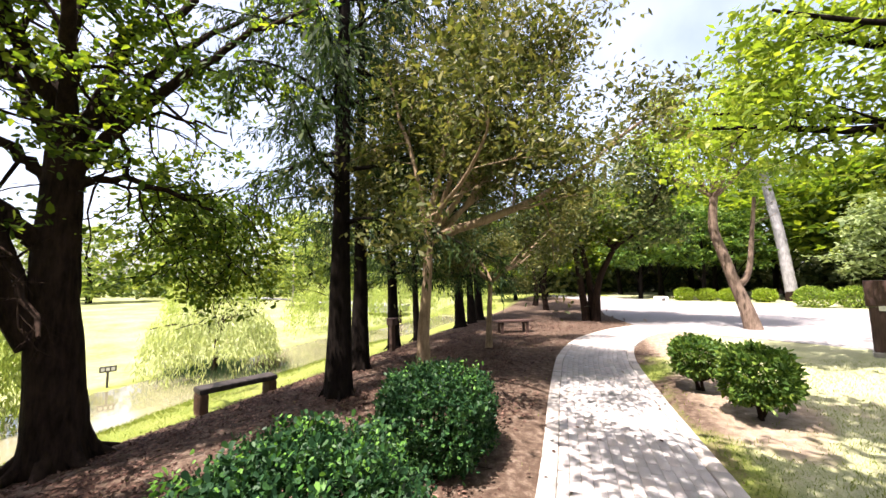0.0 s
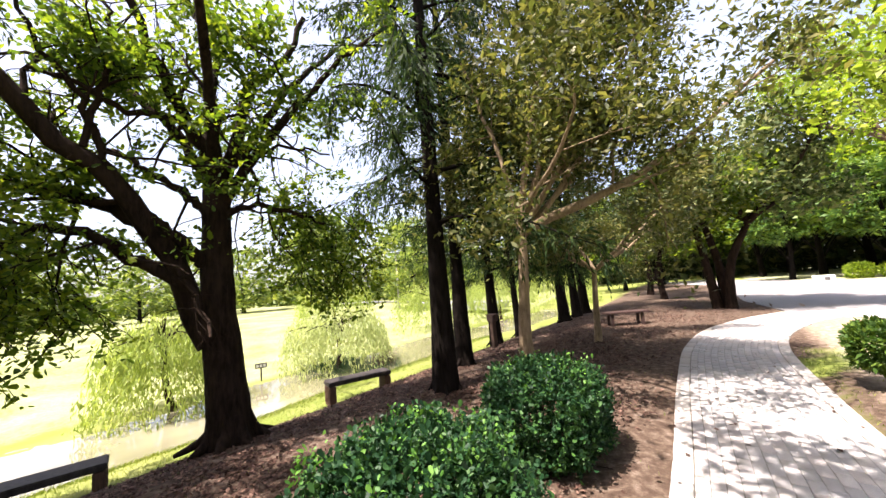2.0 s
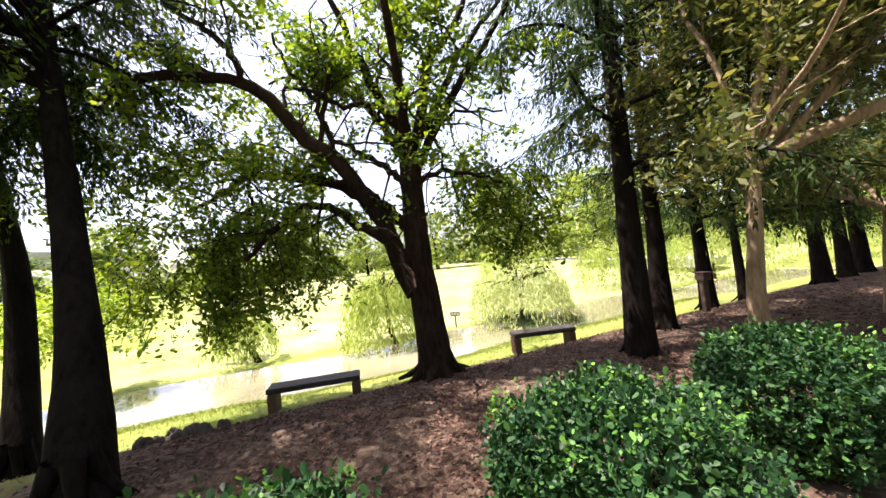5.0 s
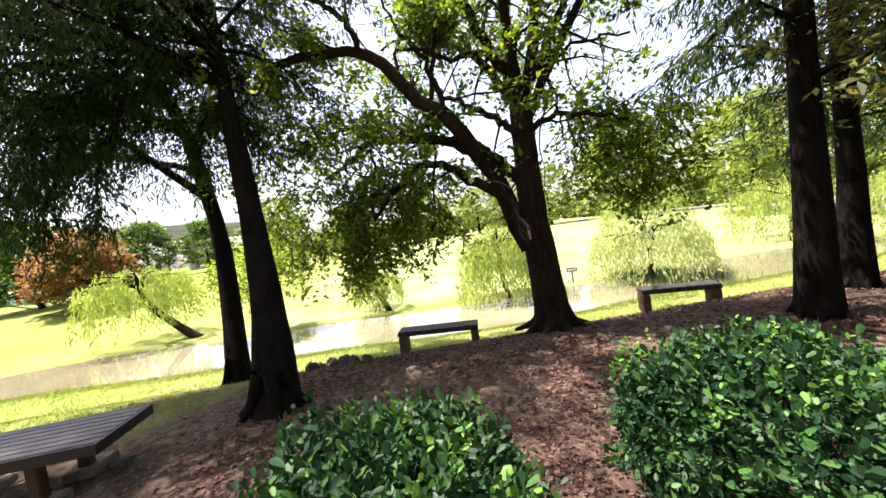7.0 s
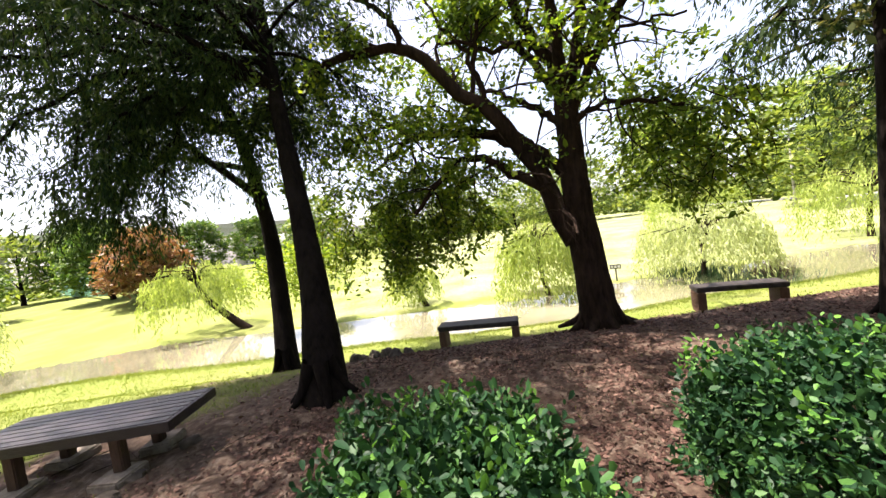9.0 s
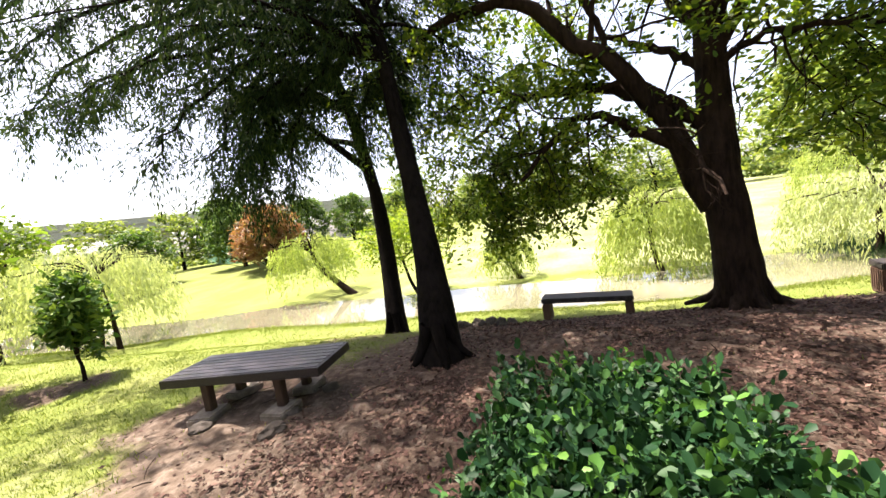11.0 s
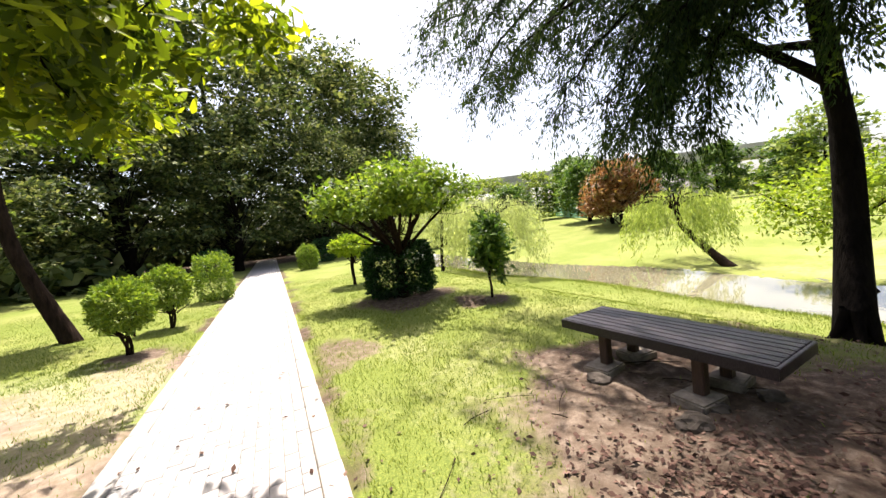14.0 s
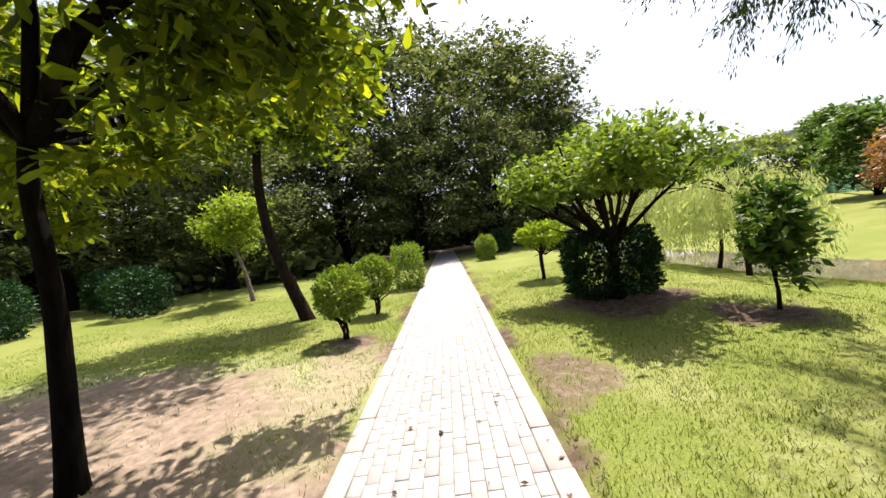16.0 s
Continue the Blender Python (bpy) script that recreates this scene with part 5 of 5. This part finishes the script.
stand(WOOD_C, [(-2, 48, 1.1), (2.5, 45, 1.15), (6, 42, 1.25), (10, 40, 1.2), (14, 37, 1.2), (17.5, 33, 1.2), (21, 30, 1.1), (24, 26, 1.1), (5, 50, 1.5), (10, 48, 1.5), (16, 44, 1.45), (21, 38, 1.4), (27, 34, 1.3), (-7, 50, 1.1), (-5, 40, 0.9), (-7, 33, 0.8), (29, 20, 1.1)], 3)
PALE_G = layered_tree(207, 6.0, 3.4, 0.2, LEAF_PALE, "pale grey-green tree at the edge of the wood", 0.3, 10, clear=0.3, tiers=5, group="pale trees by the drive")
stand(PALE_G, [(15.5, 27.0, 0.95), (18.8, 23.5, 1.0), (21.5, 19.5, 1.0), (17.0, 18.5, 0.9)], 7)
LIME_H = layered_tree(208, 6.5, 2.6, 0.16, LEAF_HEDGE_MID, "fresh green tree at the far side of the drive", 0.28, 10, clear=0.38, tiers=4, group="green trees by the drive")
stand(LIME_H, [(3.4, 35.5, 1.0), (7.5, 33.5, 1.05), (9.8, 33.5, 1.0)], 8)
FAR_D = layered_tree(204, 9.0, 4.6, 0.26, LEAF_FAR, "sunlit tree across the park", 0.55, 7, clear=0.1, tiers=4, group="trees across the park")
stand(FAR_D, [(-30, 30, 0.9), (-36, 24, 1.0), (-41, 17, 0.75), (-44, 9, 0.65), (-46, 1, 0.6), (-47, -7, 0.6), (-27, 38, 1), (-20, 42, 1), (-48, -16, 0.8), (-34, 36, 1.2), (-44, 28, 1.2), (-52, 16, 0.85), (-55, 4, 0.75), (-14, 47, 1.1), (-40, -34, 0.75), (-34, -40, 0.7), (-23, 24, 0.55), (-56, -8, 0.7), (-46, -44, 0.9), (-28, -42, 0.75)], 4)
RED_E = layered_tree(205, 5.0, 2.6, 0.16, LEAF_RED, "orange-leaved tree on the sunlit lawn", 0.26, 12, clear=0.2, group="orange trees")
stand(RED_E, [(-22.6, -18.4, 0.85), (-24.5, -20.6, 0.8)], 5)
DARK_F = layered_tree(206, 5.0, 2.4, 0.16, LEAF_HEDGE_MID, "dark green tree behind the orange one", 0.26, 12, clear=0.15, group="far trees by the wall")
stand(DARK_F, [(-27.5, -25.5, 1.1), (-22, -30, 0.9), (-16, -33, 0.8), (-19, -27, 0.5), (-37, -36.0, 1.55), (-42, -34, 1.1), (-45, -30, 1.2), (-48, -25, 1.2), (-50, -19, 1.2)], 6)


def thicket(name, seed, spans, material, label, leaf=0.55, bark=None):
    """Dense undergrowth that closes the view between far trunks: (x0, y0, x1, y1, depth, height, count) a band."""
    rng = np.random.default_rng(seed)
    pos = []
    for x0, y0, x1, y1, dep, hh, n in spans:
        u = rng.random(n)
        x, y = x0 + (x1 - x0) * u + rng.normal(0, dep, n), y0 + (y1 - y0) * u + rng.normal(0, dep, n)
        top = hh * (0.6 + 0.4 * np.sin(u * 37 + seed) * np.sin(u * 13.7) + 0.25 * np.sin(u * 91))
        pos.append(np.stack([x, y, lie(x, y) + rng.random(n) ** 0.8 * top], -1))
    tagged(new(name, leaf_mesh(name, rng, np.concatenate(pos), leaf, material, 0.6, 0.0, 0.2)), label, "thicket", kind="stuff")


thicket("thicket", 3, [(-16, 56, 20, 54, 1.5, 6, 20000), (20, 54, 44, 20, 1.5, 6, 18000), (44, 20, 46, -20, 2, 6, 5000)], LEAF_DEEP, "dark undergrowth behind the wood beyond the drive", 0.7)
thicket("grove_thicket", 4, [(-16, -47, 16, -45, 1.5, 7, 13000), (16, -45, 36, -28, 1.5, 6, 11000), (36, -28, 40, -4, 1.5, 6, 5000), (7, -24.5, 22, -15.5, 0.9, 1.3, 3500)], LEAF_DEEP, "dark undergrowth at the back of the grove", 0.7)
thicket("far_thicket", 5, [(-62, -30, -62, 40, 2, 4.5, 11000), (-62, 40, -14, 56, 2, 7, 11000), (-60, -50, -30, -48, 2, 2.5, 2500)], LEAF_FAR, "sunlit bushes at the far side of the park", 0.7)


# ---------------- benches and tables ----------------
def stone_bench(a, b, top, label):
    """A dark bench: a long slab on two ribbed slab legs; a and b are the ends of its front edge."""
    ax, ay, bx, by = *a, *b
    ln = math.hypot(bx - ax, by - ay)
    ang = math.degrees(math.atan2(by - ay, bx - ax))
    cx, cy = (ax + bx) / 2, (ay + by) / 2
    d = 0.38
    nx, ny = -math.sin(radians(ang)), math.cos(radians(ang))
    cx, cy = cx + nx * d / 2, cy + ny * d / 2
    g = h(cx, cy)
    hh = top - g
    t = thing("bench", pose(cx, cy, g, 0, 0, ang), label, "bench", "benches facing the stream")
    part("seat", boxed((ln, d, 0.085), (0, 0, hh - 0.0425), 0.012), BENCH, t)
    for s in (-1, 1):
        part("leg", boxed((0.12, d - 0.02, hh - 0.06), (s * (ln / 2 - 0.075), 0, (hh - 0.085) / 2 - 0.02), 0.01), BENCH_END, t)
        bm = bmesh.new()
        for k in range(6):
            box(bm, (0.012, 0.035, hh - 0.14), (s * (ln / 2 - 0.012), -0.15 + k * 0.06, (hh - 0.085) / 2), 0.003)
        part("leg_ribs", bm, BENCH_END, t)
    return t


stone_bench((-6.97, -0.47), (-6.66, 0.97), -0.105, "dark low bench on slab legs, strewn earth beneath")
stone_bench((-6.5, 4.03), (-6.1, 5.25), 0.055, "dark low bench with ribbed brown slab legs")


def wood_bench(x, y, ang, ln, width, top, label):
    t = thing("bench", pose(x, y, h(x, y), 0, 0, ang), label, "bench")
    for k in range(4):
        part("plank", boxed((ln, width / 4 - 0.012, 0.05), (0, (k - 1.5) * width / 4, top - 0.025), 0.006), DARK_WOOD, t)
    for sx in (-1, 1):
        part("rail", boxed((0.06, width - 0.06, 0.06), (sx * (ln / 2 - 0.2), 0, top - 0.082), 0.006), DARK_WOOD, t)
        for sy in (-1, 1):
            part("leg", boxed((0.08, 0.08, top - 0.04), (sx * (ln / 2 - 0.2), sy * (width / 2 - 0.08), (top - 0.1) / 2), 0.008), DARK_WOOD, t)
    return t


wood_bench(-3.0, 12.4, 33, 1.3, 0.5, 0.42, "dark reddish wooden bench under the trees")


def low_table():
    """The low slatted platform near the path."""
    ln, width, top = 1.70, 0.62, 0.45
    t = thing("low_table", pose(-3.53, -3.385, 0.0, 0, 0, 90 + 3.5), "low slatted dark wooden table on concrete pads", "table")
    n = 7
    for k in range(n):
        part("slat", boxed((ln - 0.03, (width - 0.02) / n - 0.007, 0.035), (0, (k - (n - 1) / 2) * (width - 0.02) / n, top - 0.0175), 0.004), PLANK, t)
    for s in (-1, 1):
        part("side_board", boxed((ln, 0.026, 0.085), (0, s * (width / 2 + 0.004), top - 0.045), 0.004), PLANK, t)
        part("end_board", boxed((0.026, width + 0.034, 0.085), (s * (ln / 2), 0, top - 0.0455), 0.004), PLANK, t)
        for q in (-1, 1):
            lx, ly = -0.45 if s < 0 else 0.36, q * (width / 2 - 0.1)
            part("leg", boxed((0.085, 0.085, top - 0.04), (lx, ly, (top - 0.05) / 2), 0.008), TABLE_LEG, t)
            part("pad", boxed((0.26, 0.3, 0.1), (lx, ly + q * 0.04, 0.02), 0.014, (0, 0, 6 * s * q)), PAD, t, "worn concrete pad")
    return t


low_table()


def rocks(name, spots, label, group, tall=0.6):
    rng = np.random.default_rng(8)
    for x, y, s in spots:
        bm = bmesh.new()
        bmesh.ops.create_icosphere(bm, subdivisions=3, radius=1)
        off = Vector((x * 3.1, y * 2.3, 0))
        for v in bm.verts:
            k = 1 + 0.38 * noise.noise(v.co * 1.3 + off) + 0.16 * noise.noise(v.co * 3.5 + off)
            v.co = Vector((v.co.x * s * k * 1.2, v.co.y * s * k, v.co.z * s * k * tall))
        me = bpy.data.meshes.new(name)
        bm.to_mesh(me)
        bm.free()
        me.materials.append(ROCK)
        o = new(name, me)
        o.matrix_world = pose(x, y, h(x, y) + s * 0.15, 0, 0, rng.uniform(0, 360))
        tagged(o, label, "rock", group)


rocks("rock", [(-3.05, -3.72, 0.09), (-3.0, -2.88, 0.1), (-3.28, -2.9, 0.08), (-3.25, -3.9, 0.08), (-3.75, -2.75, 0.08)], "dark stone beside the table's pads", "stones round the table")
rocks("stump", [(-6.2, -1.3, 0.1), (-6.0, -1.75, 0.09), (-6.5, -1.0, 0.08), (-5.85, -1.1, 0.07), (-6.6, -1.6, 0.1), (-6.1, -1.42, 0.07), (-6.35, -1.2, 0.07), (-6.45, -1.75, 0.08), (-5.95, -1.3, 0.06)], "dark knobbly cypress knee rising from the earth", "cypress knees", 1.5)


# ---------------- posts, signs, fixtures ----------------
def post_sign():
    x, y = -5.57, 8.64
    t = thing("post", pose(x, y, h(x, y), 0, 0, -20), "brown wooden post with a small box head", "post")
    part("shaft", boxed((0.13, 0.13, 0.8), (0, 0, 0.36), 0.012), TABLE_LEG, t)
    part("head", boxed((0.26, 0.2, 0.16), (0, 0, 0.8), 0.012), DARK_WOOD, t)
    part("cap", boxed((0.3, 0.24, 0.03), (0, 0, 0.895), 0.006), DARK_WOOD, t)


post_sign()


def pond_sign():
    x, y = -12.2, 5.4
    t = thing("sign", pose(x, y, h(x, y), 0, 0, 62), "small dark notice board on a post by the water", "sign")
    part("pole", boxed((0.05, 0.05, 0.5), (0, 0, 0.22), 0.006), TIN, t)
    board = part("board", boxed((0.34, 0.04, 0.15), (0, 0, 0.48), 0.006), TIN, t)
    for k in range(3):
        part("lettering", boxed((0.07, 0.006, 0.08), (-0.1 + 0.1 * k, -0.023, 0.48), 0.0), WHITE_PAINT, board, "pale unreadable characters")


pond_sign()


def gate_post():
    x, y = 5.3, 10.6
    t = thing("information_post", pose(x, y, h(x, y), 0, 0, -25), "tall dark brown wooden information post by the drive", "post")
    part("base", boxed((0.5, 0.4, 0.12), (0, 0, 0.04), 0.015), CONCRETE, t)
    part("lower_body", boxed((0.46, 0.3, 0.95), (0, 0, 0.56), 0.01), DARK_WOOD, t)
    part("upper_body", boxed((0.54, 0.34, 0.55), (0, 0, 1.33), 0.01), DARK_WOOD, t)
    part("plate", boxed((0.2, 0.012, 0.1), (0.0, -0.178, 1.02), 0.002), WHITE_PAINT, t, "small white plate")


gate_post()


def viaduct():
    t = thing("viaduct", pose(-52, -64, 0, 0, 0, 144), "grey concrete railway viaduct beyond the trees", "bridge")
    part("deck", boxed((120, 7, 1.5), (0, 0, 8.0), 0.05), CONCRETE, t)
    part("parapet", boxed((120, 0.4, 1.1), (0, 3.4, 9.3), 0.03), CONCRETE, t)
    part("parapet", boxed((120, 0.4, 1.1), (0, -3.4, 9.3), 0.03), CONCRETE, t)
    for k in range(-4, 5):
        part("pier", boxed((1.8, 4.0, 7.6), (k * 17, 0, 3.5), 0.1), CONCRETE, t)


viaduct()


def wall_run():
    t = thing("boundary_wall", pose(-36, -37, h(-36, -37), 0, 0, 52), "green metal hoarding at the park's boundary", "fence")
    for k in range(10):
        part("panel", boxed((2.9, 0.06, 1.7), (-13.5 + 3 * k, 0, 0.85), 0.01), FENCE_GREEN, t)
        part("fence_post", boxed((0.1, 0.12, 1.9), (-15 + 3 * k, 0, 0.9), 0.01), CONCRETE, t)


wall_run()


def lamp_column():
    x, y = -23.6, 22.9
    t = thing("street_lamp", pose(x, y, h(x, y)), "slim grey street lamp by the far lane", "lamp")
    w = Wood()
    w.tube([(0, 0, -0.1), (0, 0, 2.5), (0, 0, 5.0)], [0.09, 0.07, 0.05], 10)
    part_mesh("pole", w.mesh("pole", CONCRETE), t)
    part("lantern", boxed((0.5, 0.2, 0.12), (0.2, 0, 5.0), 0.03), TIN, t)


lamp_column()


def drive_bench():
    t = thing("planter", pose(4.2, 30.5, 0.01, 0, 0, 10), "small white block seat at the edge of the drive", "seat")
    part("block", boxed((0.9, 0.4, 0.38), (0, 0, 0.19), 0.02), WHITE_PAINT, t)
    part("recess", boxed((0.25, 0.02, 0.2), (0.1, -0.2, 0.18), 0.004), TIN, t)


drive_bench()


# ---------------- reeds, leaf litter, grass ----------------
def blades(name, rng, x, y, height, width, material, label, category, lean=0.35):
    n = len(x)
    z = lie(x, y)
    a = rng.random(n) * 2 * math.pi
    hh = height * (0.5 + rng.random(n))
    dx, dy = np.cos(a) * width, np.sin(a) * width
    tx, ty = rng.normal(0, lean, n) * hh, rng.normal(0, lean, n) * hh
    v = np.stack([np.stack([x - dx, y - dy, z - 0.01], -1), np.stack([x + dx, y + dy, z - 0.01], -1), np.stack([x + tx, y + ty, z + hh], -1)], 1).reshape(-1, 3)
    me = mesh_from(name, v, np.arange(n * 3).reshape(-1, 3), material)
    return tagged(new(name, me), label, category, kind="stuff")


def build_grass():
    rng = np.random.default_rng(17)
    n = 1500000
    x, y = rng.uniform(-9.6, 9.0, n), rng.uniform(-16, 12, n)
    clump = np.sin(x * 3.1 + 1.7 * np.sin(y * 1.3)) * np.sin(y * 2.7 + 1.3 * np.sin(x * 1.9))
    near = np.exp(-((x / 6.5) ** 2) - ((y + 3.5) / 8.5) ** 2)
    keep = (bare_at(x, y) + 0.25 * rng.standard_normal(n) < 0.42) & (from_path(x, y) > 0.86) & (rng.random(n) < (0.18 + 0.82 * near) * (0.75 + 0.3 * clump))
    keep &= ~((x < -9.3))
    keep &= ~((y > 10) & (x > 1.5))
    x, y = x[keep], y[keep]
    blades("grass", rng, x, y, 0.029, 0.0044, GRASS, "short sunlit park grass", "grass", 0.5)
    # ragged taller edge along the water and by the kerb
    m = 26000
    yy = rng.uniform(-18, 14, m)
    xx = -8.75 + rng.normal(0, 0.35, m) + 0.3 * np.sin(yy * 0.31 + 1.0)
    blades("bank_grass", rng, xx, yy, 0.05, 0.006, GRASS, "long grass along the water's edge", "grass", 0.4)
    ev, ef = [], []
    for y0 in np.arange(-24, 14, 0.3):
        bm = boxed((0.12, 0.27, 0.08), (0, 0, 0), 0.02)
        x0 = -11.8 + 0.35 * math.sin(y0 * 0.31 + 1.0) + 0.18 * math.sin(y0 * 0.83) + rng.normal(0, 0.02)
        bm.verts.index_update()
        for f in bm.faces:
            ef.append([v.index + len(ev) for v in f.verts])
        ev += [(v.co.x + x0, v.co.y + y0, v.co.z - 0.86) for v in bm.verts]
        bm.free()
    me = bpy.data.meshes.new("edging_stones")
    me.from_pydata(ev, [], ef)
    me.materials.append(ROCK)
    tagged(new("edging_stones", me), "dark stones edging the far bank", "stones", kind="stuff")
    k = 5000
    xx = rng.normal(-10.9, 0.75, k)
    yy = rng.normal(7.6, 0.6, k)
    blades("reeds", rng, xx, yy, 0.35, 0.008, LEAF_HEDGE, "dark weeds on a small islet in the stream", "reeds", 0.5)
    k = 700
    blades("dry_reeds", rng, rng.normal(-10.0, 0.22, k), rng.normal(8.5, 0.25, k), 0.55, 0.006, LEAF_DRY, "brown dried reeds at the water's edge", "reeds", 0.25)


build_grass()


def build_litter():
    rng = np.random.default_rng(23)
    n = 1000000
    x, y = rng.uniform(-7.6, 5.5, n), rng.uniform(-9, 22, n)
    keep = (rng.random(n) < bare_at(x, y) ** 1.5 * np.exp(-((y - 1) / 10) ** 2) * step(0.8, -0.8, np.abs(x + 4.2) - 2.4 + 0.35 * np.sin(y * 2.1)) * np.clip(0.75 + 0.6 * np.sin(x * 2.3 + np.sin(y * 1.7)) * np.sin(y * 1.9 + np.sin(x * 2.9)), 0.06, 1) * (0.1 + 0.9 * step(-3.0, -1.4, y + 0.5 * (x + 4.0)))) & (from_path(x, y) > 0.84)
    x, y = x[keep], y[keep]
    fx, fy = rng.normal(-1.7, 1.3, 11000), rng.normal(14.5, 3.0, 11000)
    ok = (from_path(fx, fy) > 0.86) & (fy > 9) & (fy < 21) & (fx < 0.7)
    x, y = np.concatenate([x, fx[ok]]), np.concatenate([y, fy[ok]])
    pos = np.stack([x, y, lie(x, y) + 0.012], -1)
    tagged(new("leaf_litter", leaf_mesh("leaf_litter", rng, pos, 0.031, LEAF_DRY, 0.55, 0, 0.8, 0.7)), "dry brown leaves scattered over bare earth", "leaves", kind="stuff")
    k = 260
    x, y = rng.uniform(-1.1, 0.75, k), rng.uniform(-7, 12, k)
    pos = np.stack([x, y, np.full(k, 0.014)], -1)
    tagged(new("path_leaves", leaf_mesh("path_leaves", rng, pos, 0.05, LEAF_DRY, 0.5, 0, 0.93)), "a few dry leaves lying on the pavers", "leaves", kind="stuff")
    w = Wood()
    for _ in range(110):
        x, y = rng.uniform(-6.5, -1.3), rng.uniform(-4.5, 9)
        a = rng.random() * 6.28
        l = rng.uniform(0.12, 0.5)
        z = h(x, y) + 0.015
        w.tube(smooth_line([(x, y, z), (x + math.cos(a) * l * 0.5 + rng.normal(0, 0.03), y + math.sin(a) * l * 0.5, z + 0.01), (x + math.cos(a) * l, y + math.sin(a) * l, z)], 5), np.full(5, rng.uniform(0.0015, 0.004)), 4)
    tagged(new("twigs", w.mesh("twigs", BARK_BROWN)), "dead twigs lying on the earth", "twigs", kind="stuff")


build_litter()
